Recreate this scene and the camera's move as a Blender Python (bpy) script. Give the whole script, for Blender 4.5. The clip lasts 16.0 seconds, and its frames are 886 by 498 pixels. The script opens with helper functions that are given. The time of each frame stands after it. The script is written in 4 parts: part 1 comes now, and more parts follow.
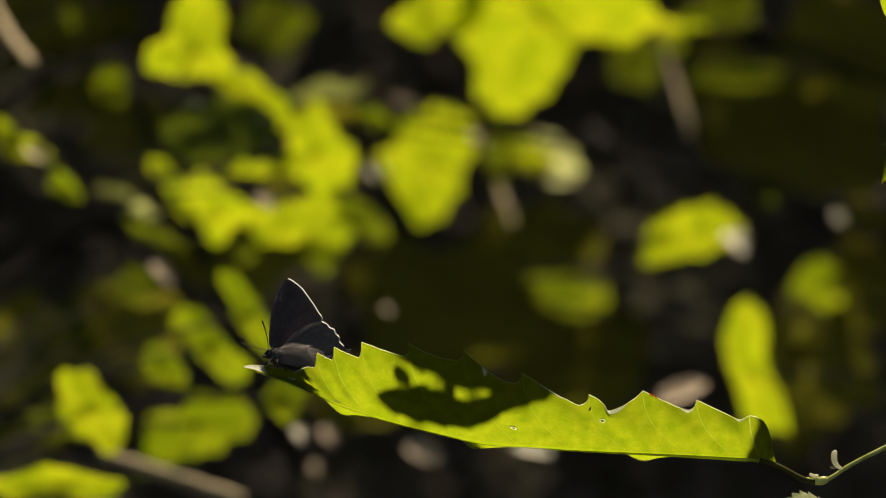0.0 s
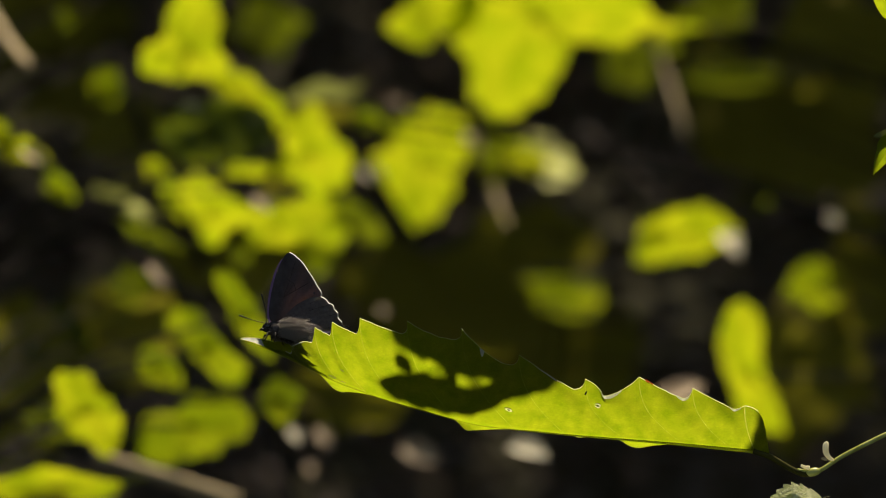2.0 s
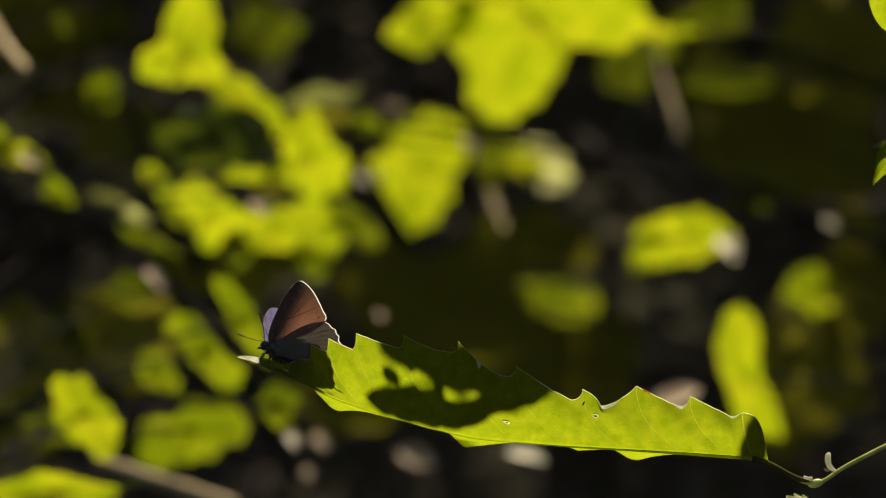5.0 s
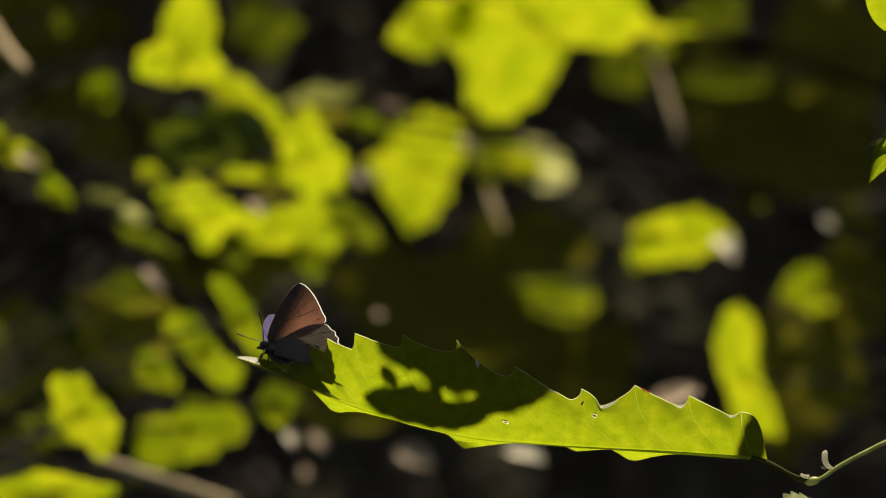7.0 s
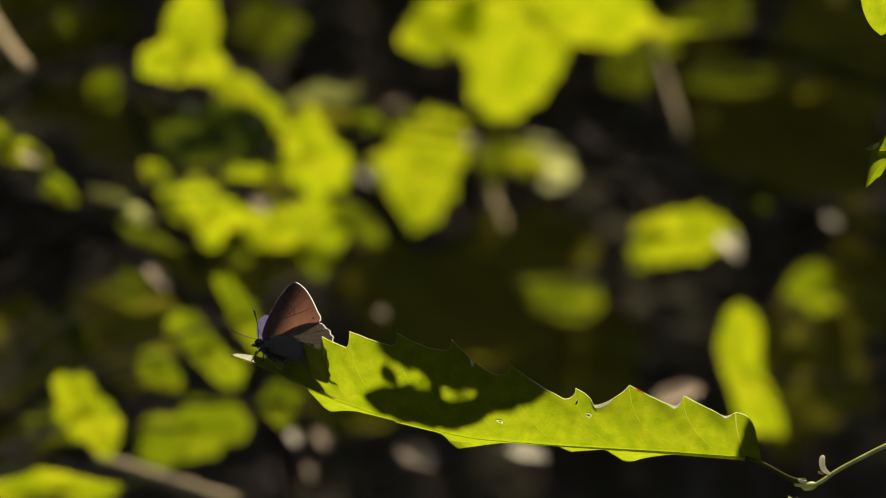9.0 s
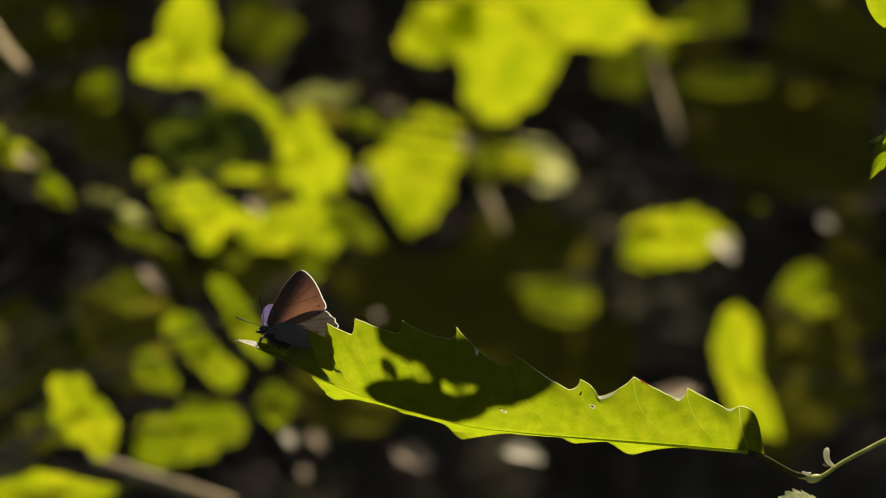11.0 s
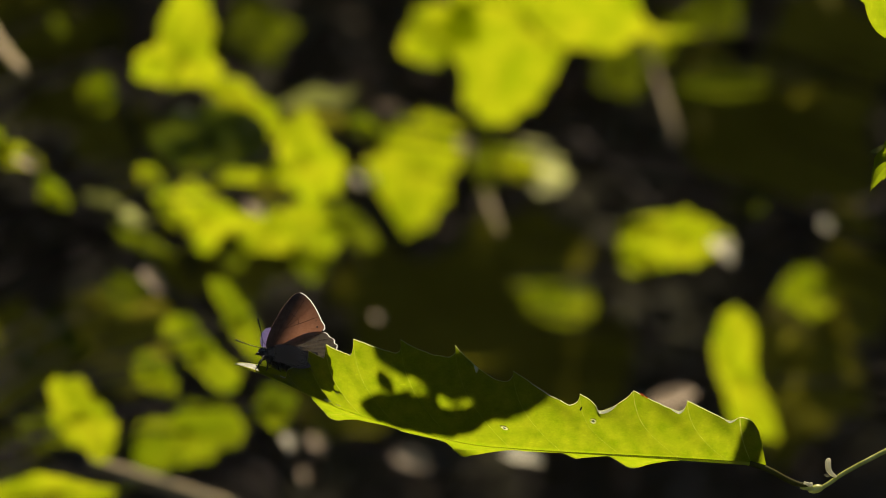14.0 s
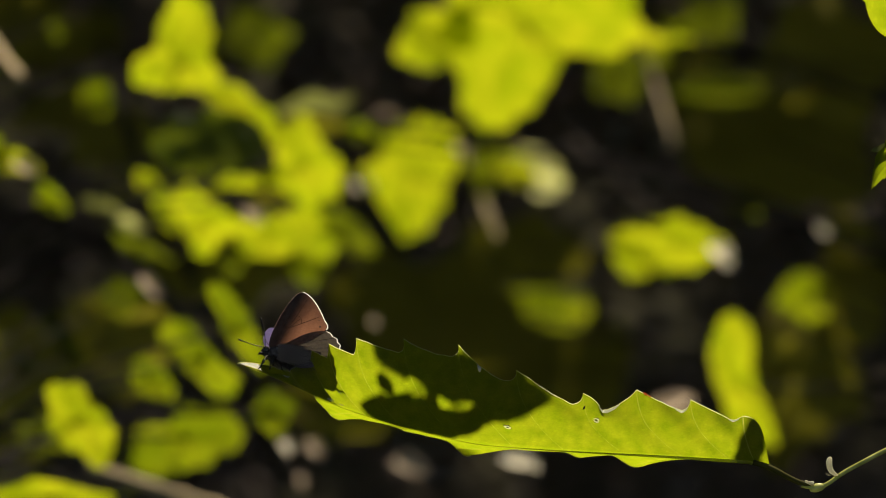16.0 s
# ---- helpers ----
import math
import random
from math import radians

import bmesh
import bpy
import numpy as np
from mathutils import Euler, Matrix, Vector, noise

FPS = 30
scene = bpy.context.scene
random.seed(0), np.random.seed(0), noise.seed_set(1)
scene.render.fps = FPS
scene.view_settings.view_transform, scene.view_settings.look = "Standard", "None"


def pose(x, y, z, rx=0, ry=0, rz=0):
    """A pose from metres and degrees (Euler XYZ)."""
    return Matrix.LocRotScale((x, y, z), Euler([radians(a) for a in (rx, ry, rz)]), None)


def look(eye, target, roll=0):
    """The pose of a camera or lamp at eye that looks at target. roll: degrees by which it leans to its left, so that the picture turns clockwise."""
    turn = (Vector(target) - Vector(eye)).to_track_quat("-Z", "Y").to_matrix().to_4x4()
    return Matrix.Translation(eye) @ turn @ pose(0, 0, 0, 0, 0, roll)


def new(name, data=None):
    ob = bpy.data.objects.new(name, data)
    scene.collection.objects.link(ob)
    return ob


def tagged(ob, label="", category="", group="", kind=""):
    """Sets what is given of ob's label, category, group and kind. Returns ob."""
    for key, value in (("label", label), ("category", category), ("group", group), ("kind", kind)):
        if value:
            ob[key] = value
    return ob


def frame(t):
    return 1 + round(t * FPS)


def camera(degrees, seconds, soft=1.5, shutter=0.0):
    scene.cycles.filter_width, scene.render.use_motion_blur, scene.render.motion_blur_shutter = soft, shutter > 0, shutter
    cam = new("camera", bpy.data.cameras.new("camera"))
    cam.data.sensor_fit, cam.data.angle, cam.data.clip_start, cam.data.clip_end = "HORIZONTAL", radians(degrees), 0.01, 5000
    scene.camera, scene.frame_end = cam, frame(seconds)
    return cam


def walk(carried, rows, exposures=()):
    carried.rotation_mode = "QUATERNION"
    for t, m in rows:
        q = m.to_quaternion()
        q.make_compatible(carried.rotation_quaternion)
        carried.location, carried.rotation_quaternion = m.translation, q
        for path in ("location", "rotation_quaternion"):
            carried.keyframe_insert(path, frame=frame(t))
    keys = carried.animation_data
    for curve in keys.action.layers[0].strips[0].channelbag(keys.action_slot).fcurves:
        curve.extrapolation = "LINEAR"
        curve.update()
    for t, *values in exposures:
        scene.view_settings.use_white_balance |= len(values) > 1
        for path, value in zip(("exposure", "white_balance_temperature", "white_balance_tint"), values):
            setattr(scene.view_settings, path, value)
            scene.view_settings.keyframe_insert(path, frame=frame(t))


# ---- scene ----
# ---- camera, path and the sway of the branch ----
cam = camera(12.13, 16.0, soft=1.0)
cam.data.dof.use_dof = True
cam.data.dof.focus_distance = 0.798
cam.data.dof.aperture_fstop = 18.5
cam.data.dof.aperture_blades = 0

# seconds; camera x, pitch, yaw; branch x, z, roll; leaf x, z, roll, tilt
SWAY = [
    (0, 0, 0, 0, 0.07221, 1.15533, 0, -0.00002, 0.00003, 0.02, 0),
    (0.5, -0.00036, 0.0424, -0.0261, 0.07304, 1.15422, 0, -0.00067, 0.00102, -0.14, 0),
    (1, -0.00175, 0.0509, -0.127, 0.07199, 1.15529, 0, -0.00046, 0.00063, 0.72, 0),
    (1.5, -0.00082, 0.056, -0.0597, 0.07255, 1.15578, 0, -0.00043, 0.00016, 0.07, 0),
    (2, -0.00185, 0.0204, -0.1345, 0.07062, 1.15727, 0, 0.00024, -0.00026, 2.08, 0.32),
    (2.5, -0.00087, 0.0034, -0.0634, 0.07044, 1.15575, -0.12, 0.00011, 0.00016, 1.76, 0.64),
    (3, -0.00164, 0.0493, -0.1192, 0.07029, 1.15639, -0.25, -0.00016, 0.00052, 1.82, 0.96),
    (3.5, -0.0019, 0.0389, -0.1379, 0.06988, 1.15665, -0.38, 0.00034, 0.00031, 1.4, 1.28),
    (4, -0.0018, 0.039, -0.1304, 0.07116, 1.15579, -0.5, 0.00005, 0.00036, 1.32, 1.6),
    (6.5, -0.00488, 0.1579, -0.3544, 0.0708, 1.15631, -0.6, -0.00046, 0.00126, 1.29, 2.8),
    (7, -0.0036, 0.0698, -0.2615, 0.07054, 1.15621, -0.64, 0.00008, 0.00049, 1.26, 2.94),
    (7.5, -0.0033, 0.1069, -0.2393, 0.07028, 1.15868, -0.67, -0.00052, 0.00027, 3.19, 3.08),
    (8, -0.00499, 0.1341, -0.3619, 0.0701, 1.15702, -0.71, 0.00015, 0.00008, 1.39, 3.22),
    (8.5, -0.00247, 0.0697, -0.1791, 0.07089, 1.1543, -0.75, -0.00042, 0.00112, 1.06, 3.36),
    (9, -0.00221, 0.0525, -0.1606, 0.07001, 1.15502, -0.78, -0.00057, 0.00123, 1.75, 3.5),
    (11.5, -0.00427, 0.09, -0.3098, 0.07101, 1.15682, -0.96, -0.00095, 0.00077, 2.79, 4.2),
    (12, -0.00309, 0.1017, -0.224, 0.07023, 1.15529, -1, -0.00078, 0.00105, 2.06, 4.2),
    (12.5, -0.00294, 0.0493, -0.213, 0.07102, 1.15451, -1.01, -0.00086, 0.00135, 2.04, 4.2),
    (13, -0.00268, 0.0714, -0.1942, 0.07048, 1.15561, -1.02, -0.00064, 0.00092, 2.79, 4.2),
    (13.5, -0.0054, 0.1834, -0.3916, 0.07094, 1.1565, -1.04, -0.00087, 0.0012, 1.81, 4.2),
    (14, -0.00453, 0.1068, -0.3285, 0.07122, 1.15523, -1.05, -0.0008, 0.00095, 1.56, 4.2),
    (14.5, -0.00324, 0.1443, -0.2352, 0.07073, 1.15563, -1.06, -0.00065, 0.0012, 1.75, 4.2),
    (15, -0.00463, 0.1257, -0.3361, 0.07147, 1.15591, -1.08, -0.00072, 0.0011, 1.94, 4.2),
    (15.5, -0.00422, 0.1545, -0.3059, 0.07088, 1.15598, -1.09, -0.0003, 0.00075, 1.53, 4.2),
    (16, -0.0054, 0.1817, -0.3916, 0.07148, 1.15652, -1.1, -0.00044, 0.00092, 1.54, 4.2),
]
walk(cam, [(t, pose(cx, -0.8, 1.2, 90 + pitch, 0, yaw)) for t, cx, pitch, yaw, *rest in SWAY])

# ---- light ----
SUN = Vector((0.14, 0.3, 0.9)).normalized()
world = bpy.data.worlds.new("sky")
scene.world = world
world.use_nodes = True
wn = world.node_tree.nodes
sky = wn.new("ShaderNodeTexSky")
sky.sky_type = "NISHITA"
sky.sun_disc = False
sky.sun_elevation = math.asin(SUN.z)
sky.sun_rotation = math.atan2(SUN.x, SUN.y)
world.node_tree.links.new(sky.outputs[0], wn["Background"].inputs[0])
wn["Background"].inputs[1].default_value = 0.1
sun_data = bpy.data.lights.new("sun", "SUN")
sun_data.energy = 4.9
sun_data.angle = radians(0.5)
sun_data.color = (1.0, 0.87, 0.66)
sun = new("sun", sun_data)
sun.matrix_world = look((0, 0, 6), Vector((0, 0, 6)) - SUN)
scene.view_settings.exposure = 0.05


# ---- materials ----
def nodes_of(name):
    mat = bpy.data.materials.new(name)
    mat.use_nodes = True
    nt = mat.node_tree
    nt.nodes.clear()
    return mat, nt, nt.nodes.new("ShaderNodeOutputMaterial")


def noise_ramp(nt, scale, low, high, detail=4.0, rand=0.0):
    """A colour that wanders between two shades at a size in object space."""
    tc = nt.nodes.new("ShaderNodeTexCoord")
    nz = nt.nodes.new("ShaderNodeTexNoise")
    nz.inputs["Scale"].default_value = scale
    nz.inputs["Detail"].default_value = detail
    nt.links.new(tc.outputs["Object"], nz.inputs["Vector"])
    rp = nt.nodes.new("ShaderNodeValToRGB")
    rp.color_ramp.elements[0].position, rp.color_ramp.elements[1].position = 0.3, 0.7
    rp.color_ramp.elements[0].color, rp.color_ramp.elements[1].color = (*low, 1), (*high, 1)
    nt.links.new(nz.outputs["Fac"], rp.inputs["Fac"])
    if not rand:
        return rp.outputs["Color"], nz
    oi = nt.nodes.new("ShaderNodeObjectInfo")
    hs = nt.nodes.new("ShaderNodeHueSaturation")
    mr = nt.nodes.new("ShaderNodeMapRange")
    mr.inputs["To Min"].default_value, mr.inputs["To Max"].default_value = 1 - rand, 1 + rand
    nt.links.new(oi.outputs["Random"], mr.inputs["Value"])
    nt.links.new(mr.outputs["Result"], hs.inputs["Value"])
    nt.links.new(rp.outputs["Color"], hs.inputs["Color"])
    return hs.outputs["Color"], nz


def scaled(nt, colour, factor):
    """A colour times a factor."""
    vm = nt.nodes.new("ShaderNodeVectorMath")
    vm.operation = "SCALE"
    nt.links.new(colour, vm.inputs[0])
    nt.links.new(factor, vm.inputs["Scale"])
    return vm.outputs["Vector"]


def leaf_material(name, face_low, face_high, through_low, through_high, share=0.6, rough=0.45, scale=60.0, bump=0.1, rand=0.0, fade=None, tip=None, net=0.0, spec=0.35):
    """A thin leaf: its face reflects a little, and light shines through it."""
    mat, nt, out = nodes_of(name)
    face, nz = noise_ramp(nt, scale, face_low, face_high, rand=rand)
    thru, nz2 = noise_ramp(nt, scale * 3.1, through_low, through_high, rand=rand)
    if fade:
        # thick dark scales near the wing's root and front edge
        tc = nt.nodes.new("ShaderNodeTexCoord")
        ln = nt.nodes.new("ShaderNodeVectorMath")
        ln.operation = "DOT_PRODUCT"
        ln.inputs[1].default_value = (-0.986, 0, -0.166)
        nt.links.new(tc.outputs["Object"], ln.inputs[0])
        mr = nt.nodes.new("ShaderNodeMapRange")
        mr.inputs["From Min"].default_value, mr.inputs["From Max"].default_value = fade
        mr.interpolation_type = "SMOOTHSTEP"
        mr.inputs["To Min"].default_value = 0.02
        nt.links.new(ln.outputs["Value"], mr.inputs["Value"])
        thru = scaled(nt, thru, mr.outputs["Result"])
    if tip:
        # the scales grow denser towards the wing's tip
        sx = nt.nodes.new("ShaderNodeSeparateXYZ")
        nt.links.new(tc.outputs["Object"], sx.inputs[0])
        mt = nt.nodes.new("ShaderNodeMapRange")
        mt.inputs["From Min"].default_value, mt.inputs["From Max"].default_value = tip
        mt.inputs["To Min"].default_value, mt.inputs["To Max"].default_value = 1.0, 0.42
        nt.links.new(sx.outputs["Z"], mt.inputs["Value"])
        thru = scaled(nt, thru, mt.outputs["Result"])
    if net:
        # fine pale dashes of veinlets along the leaf
        tc = nt.nodes.new("ShaderNodeTexCoord")
        mp = nt.nodes.new("ShaderNodeMapping")
        mp.inputs["Scale"].default_value = (0.4, 0.7, 1.0)
        mp.inputs["Rotation"].default_value = (0, radians(12), 0)
        nt.links.new(tc.outputs["Object"], mp.inputs["Vector"])
        nz3 = nt.nodes.new("ShaderNodeTexNoise")
        nz3.inputs["Scale"].default_value = net
        nz3.inputs["Detail"].default_value = 2.0
        nt.links.new(mp.outputs["Vector"], nz3.inputs["Vector"])
        mr = nt.nodes.new("ShaderNodeMapRange")
        mr.inputs["From Min"].default_value, mr.inputs["From Max"].default_value = 0.56, 0.76
        mr.inputs["To Min"].default_value, mr.inputs["To Max"].default_value = 0.99, 1.16
        nt.links.new(nz3.outputs["Fac"], mr.inputs["Value"])
        thru = scaled(nt, thru, mr.outputs["Result"])
        # the net of the smallest veins
        vo = nt.nodes.new("ShaderNodeTexVoronoi")
        vo.feature = "DISTANCE_TO_EDGE"
        vo.inputs["Scale"].default_value = 0.6 * net
        nt.links.new(tc.outputs["Object"], vo.inputs["Vector"])
        mv = nt.nodes.new("ShaderNodeMapRange")
        mv.inputs["From Max"].default_value = 0.14
        mv.inputs["To Min"].default_value, mv.inputs["To Max"].default_value = 0.93, 1.03
        nt.links.new(vo.outputs["Distance"], mv.inputs["Value"])
        thru = scaled(nt, thru, mv.outputs["Result"])
    pr = nt.nodes.new("ShaderNodeBsdfPrincipled")
    pr.inputs["Roughness"].default_value = rough
    pr.inputs["Specular IOR Level"].default_value = spec
    nt.links.new(face, pr.inputs["Base Color"])
    tr = nt.nodes.new("ShaderNodeBsdfTranslucent")
    nt.links.new(thru, tr.inputs["Color"])
    bp = nt.nodes.new("ShaderNodeBump")
    bp.inputs["Strength"].default_value = bump
    bp.inputs["Distance"].default_value = 0.0005
    nt.links.new(nz2.outputs["Fac"], bp.inputs["Height"])
    nt.links.new(bp.outputs["Normal"], pr.inputs["Normal"])
    mx = nt.nodes.new("ShaderNodeMixShader")
    mx.inputs[0].default_value = share
    nt.links.new(pr.outputs[0], mx.inputs[1])
    nt.links.new(tr.outputs[0], mx.inputs[2])
    nt.links.new(mx.outputs[0], out.inputs["Surface"])
    return mat


def solid_material(name, low, high, rough=0.8, scale=80.0, bump=0.3, spec=0.3, dist=0.001):
    mat, nt, out = nodes_of(name)
    col, nz = noise_ramp(nt, scale, low, high, 8.0)
    pr = nt.nodes.new("ShaderNodeBsdfPrincipled")
    pr.inputs["Roughness"].default_value = rough
    pr.inputs["Specular IOR Level"].default_value = spec
    nt.links.new(col, pr.inputs["Base Color"])
    bp = nt.nodes.new("ShaderNodeBump")
    bp.inputs["Strength"].default_value = bump
    bp.inputs["Distance"].default_value = dist
    nt.links.new(nz.outputs["Fac"], bp.inputs["Height"])
    nt.links.new(bp.outputs["Normal"], pr.inputs["Normal"])
    nt.links.new(pr.outputs[0], out.inputs["Surface"])
    return mat


M_OAK = leaf_material("oak_blade", (0.062, 0.046, 0.014), (0.092, 0.068, 0.02), (0.38, 0.54, 0.005), (0.6, 0.71, 0.014), 0.72, 0.4, 130.0, 0.5, net=3200.0)
M_LEAF = leaf_material("thin_leaf", (0.04, 0.075, 0.01), (0.08, 0.12, 0.02), (0.34, 0.48, 0.003), (0.72, 0.75, 0.015), 0.7, 0.45, 25.0, 0.2, 0.15)
# three dimmer copies of thin_leaf: the weaker light is put into the colour
M_DEEPSHADE = leaf_material("deep_shade_leaf", (0.035, 0.055, 0.012), (0.06, 0.085, 0.02), (0.12, 0.18, 0.004), (0.22, 0.27, 0.01), 0.45, 0.5, 25.0, 0.2, 0.2)
M_MID = leaf_material("half_lit_leaf", (0.04, 0.07, 0.012), (0.07, 0.1, 0.02), (0.24, 0.36, 0.003), (0.48, 0.55, 0.01), 0.65, 0.45, 25.0, 0.2, 0.12)
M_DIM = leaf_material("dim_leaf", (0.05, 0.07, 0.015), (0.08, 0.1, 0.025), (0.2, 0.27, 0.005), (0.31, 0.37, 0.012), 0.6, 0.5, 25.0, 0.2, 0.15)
M_GREYLEAF = leaf_material("dull_leaf", (0.2, 0.22, 0.09), (0.28, 0.3, 0.13), (0.3, 0.33, 0.08), (0.4, 0.43, 0.12), 0.5, 0.4, 25.0, 0.2)
M_CANOPY = leaf_material("unseen_canopy_leaf", (0.03, 0.05, 0.012), (0.055, 0.075, 0.02), (0.08, 0.12, 0.004), (0.14, 0.17, 0.008), 0.3, 0.5, 12.0, 0.2)
M_OPAQUE = solid_material("leathery_leaf", (0.03, 0.05, 0.012), (0.05, 0.075, 0.02), 0.4, 60.0, 0.3)
M_THICKET = leaf_material("thicket_leaf", (0.19, 0.158, 0.155), (0.29, 0.245, 0.235), (0.22, 0.185, 0.14), (0.29, 0.25, 0.19), 0.35, 0.8, 15.0, 0.2, spec=0.08)
# shaded copy: the fill light is put into a lifted olive colour
M_SHADE = leaf_material("shaded_leaf", (0.24, 0.215, 0.035), (0.34, 0.3, 0.055), (0.42, 0.4, 0.025), (0.55, 0.52, 0.035), 0.5, 0.7, 18.0, 0.2, 0.25, spec=0.1)
M_STEM = solid_material("dark_stem", (0.014, 0.011, 0.011), (0.04, 0.032, 0.028), 0.9, 120.0, 0.5)
M_PALE = leaf_material("pale_leaf", (0.3, 0.34, 0.12), (0.42, 0.45, 0.2), (0.8, 0.85, 0.2), (0.95, 0.95, 0.5), 0.7, 0.35, 30.0, 0.2)
M_VEIN = leaf_material("leaf_vein", (0.3, 0.34, 0.06), (0.4, 0.43, 0.1), (0.7, 0.74, 0.03), (0.82, 0.84, 0.06), 0.7, 0.45, 200.0, 0.3)
M_SIDEVEIN = leaf_material("side_vein", (0.3, 0.34, 0.06), (0.4, 0.43, 0.09), (0.42, 0.54, 0.012), (0.9, 0.94, 0.16), 0.78, 0.5, 350.0, 0.3)
M_MARGIN = leaf_material("leaf_margin", (0.45, 0.48, 0.2), (0.65, 0.66, 0.35), (0.85, 0.9, 0.3), (0.97, 0.97, 0.6), 0.9, 0.3, 300.0, 0.3)
M_TWIG = solid_material("green_twig", (0.36, 0.38, 0.05), (0.66, 0.67, 0.2), 0.35, 300.0, 0.4, 0.5, 0.0003)
# the stalk's shadow is put into a darker olive than the twig's
M_PETIOLE = solid_material("leaf_stalk", (0.045, 0.042, 0.008), (0.085, 0.08, 0.016), 0.6, 300.0, 0.4, 0.08, 0.0003)
M_BUD = leaf_material("bud_scale", (0.85, 0.8, 0.58), (0.95, 0.9, 0.72), (0.98, 0.94, 0.72), (0.99, 0.98, 0.88), 0.62, 0.4, 500.0, 0.4)
M_BARK = solid_material("bark", (0.06, 0.048, 0.045), (0.13, 0.105, 0.09), 0.85, 120.0, 0.6)
M_STICK = solid_material("weathered_stick", (0.44, 0.34, 0.19), (0.7, 0.56, 0.35), 0.8, 90.0, 0.5)
# dry leaf so pale that the brightness of sun glints is in its colour
M_DRYGLINT = solid_material("dry_glint_leaf", (0.86, 0.78, 0.58), (0.96, 0.9, 0.74), 0.5, 60.0, 0.3)
M_DRY = solid_material("dry_leaf_and_glint", (0.45, 0.34, 0.23), (0.7, 0.56, 0.42), 0.7, 40.0, 0.4)
M_RED = leaf_material("red_blemish", (0.3, 0.05, 0.02), (0.45, 0.1, 0.04), (0.55, 0.08, 0.02), (0.7, 0.16, 0.05), 0.6, 0.6, 900.0, 0.2)
M_SCAR = solid_material("pale_scar", (0.5, 0.48, 0.25), (0.75, 0.72, 0.5), 0.6, 900.0, 0.2)
M_MOTTLED = leaf_material("mottled_leaf", (0.4, 0.46, 0.07), (0.92, 0.9, 0.5), (0.6, 0.7, 0.05), (0.9, 0.9, 0.4), 0.15, 0.4, 600.0, 0.6)
M_TIP = solid_material("dry_tip", (0.36, 0.36, 0.24), (0.75, 0.74, 0.62), 0.4, 900.0, 0.5)
M_EDGE = leaf_material("rolled_edge", (0.8, 0.8, 0.68), (0.92, 0.92, 0.84), (0.92, 0.92, 0.75), (0.99, 0.99, 0.9), 0.6, 0.35, 500.0, 0.3)
M_EARTH = solid_material("leaf_litter", (0.035, 0.034, 0.02), (0.08, 0.074, 0.042), 0.95, 6.0, 0.8, 0.1, 0.03)
M_FUR = solid_material("body_hair", (0.03, 0.025, 0.024), (0.14, 0.12, 0.115), 0.8, 1500.0, 1.0, 0.2, 0.0003)
M_HAIR = leaf_material("pale_hair", (0.06, 0.045, 0.036), (0.13, 0.1, 0.08), (0.92, 0.87, 0.84), (0.98, 0.95, 0.93), 0.66, 0.5, 1500.0, 0.2)
M_DARK = solid_material("dark_chitin", (0.012, 0.011, 0.012), (0.03, 0.027, 0.027), 0.4, 2000.0, 0.3)
M_EYE = solid_material("eye", (0.01, 0.01, 0.012), (0.02, 0.02, 0.024), 0.15, 3000.0, 0.1, 0.5)
M_UNDER = leaf_material("forewing_underside", (0.125, 0.1, 0.105), (0.2, 0.165, 0.17), (0.7, 0.47, 0.31), (0.84, 0.58, 0.41), 0.58, 0.7, 700.0, 0.4, fade=(-0.0002, 0.0040), tip=(0.0058, 0.0125))
M_UNDER_HIND = leaf_material("hindwing_underside", (0.13, 0.106, 0.11), (0.21, 0.175, 0.178), (0.22, 0.21, 0.16), (0.42, 0.39, 0.31), 0.45, 0.7, 500.0, 0.4)
M_UPPER = leaf_material("wing_upperside", (0.075, 0.06, 0.3), (0.13, 0.105, 0.42), (0.72, 0.46, 0.36), (0.82, 0.56, 0.46), 0.5, 0.5, 700.0, 0.4)
M_UPPER_HIND = leaf_material("hindwing_upperside", (0.075, 0.06, 0.24), (0.13, 0.105, 0.34), (0.55, 0.48, 0.46), (0.68, 0.6, 0.56), 0.5, 0.5, 700.0, 0.4)
M_WINGVEIN = solid_material("wing_vein", (0.05, 0.035, 0.028), (0.1, 0.07, 0.055), 0.6, 2000.0, 0.2)
M_FRINGE = leaf_material("wing_fringe", (0.8, 0.8, 0.78), (0.92, 0.92, 0.9), (0.95, 0.95, 0.92), (0.99, 0.99, 0.97), 0.9, 0.6, 2000.0, 0.2)


# ---- building helpers ----
def part(name, bm, material, parent, label="", smooth=True):
    """Links a bmesh as one mesh object under a thing or under a part."""
    me = bpy.data.meshes.new(name)
    bm.to_mesh(me)
    bm.free()
    me.materials.append(material)
    if smooth:
        for p in me.polygons:
            p.use_smooth = True
    ob = new(name, me)
    ob.parent = parent
    return tagged(ob, label)


def thing(name, place, label, category, group="", kind=""):
    ob = new(name)
    ob.empty_display_size = 0.01
    ob.location = place
    return tagged(ob, label, category, group, kind)


def grid(bm, rows, closed=False):
    """Faces between rows of points."""
    vs = [[bm.verts.new(p) for p in row] for row in rows]
    n = len(vs[0])
    for a, b in zip(vs, vs[1:]):
        for i in range(n if closed else n - 1):
            j = (i + 1) % n
            bm.faces.new((a[i], a[j], b[j], b[i]))
    return vs


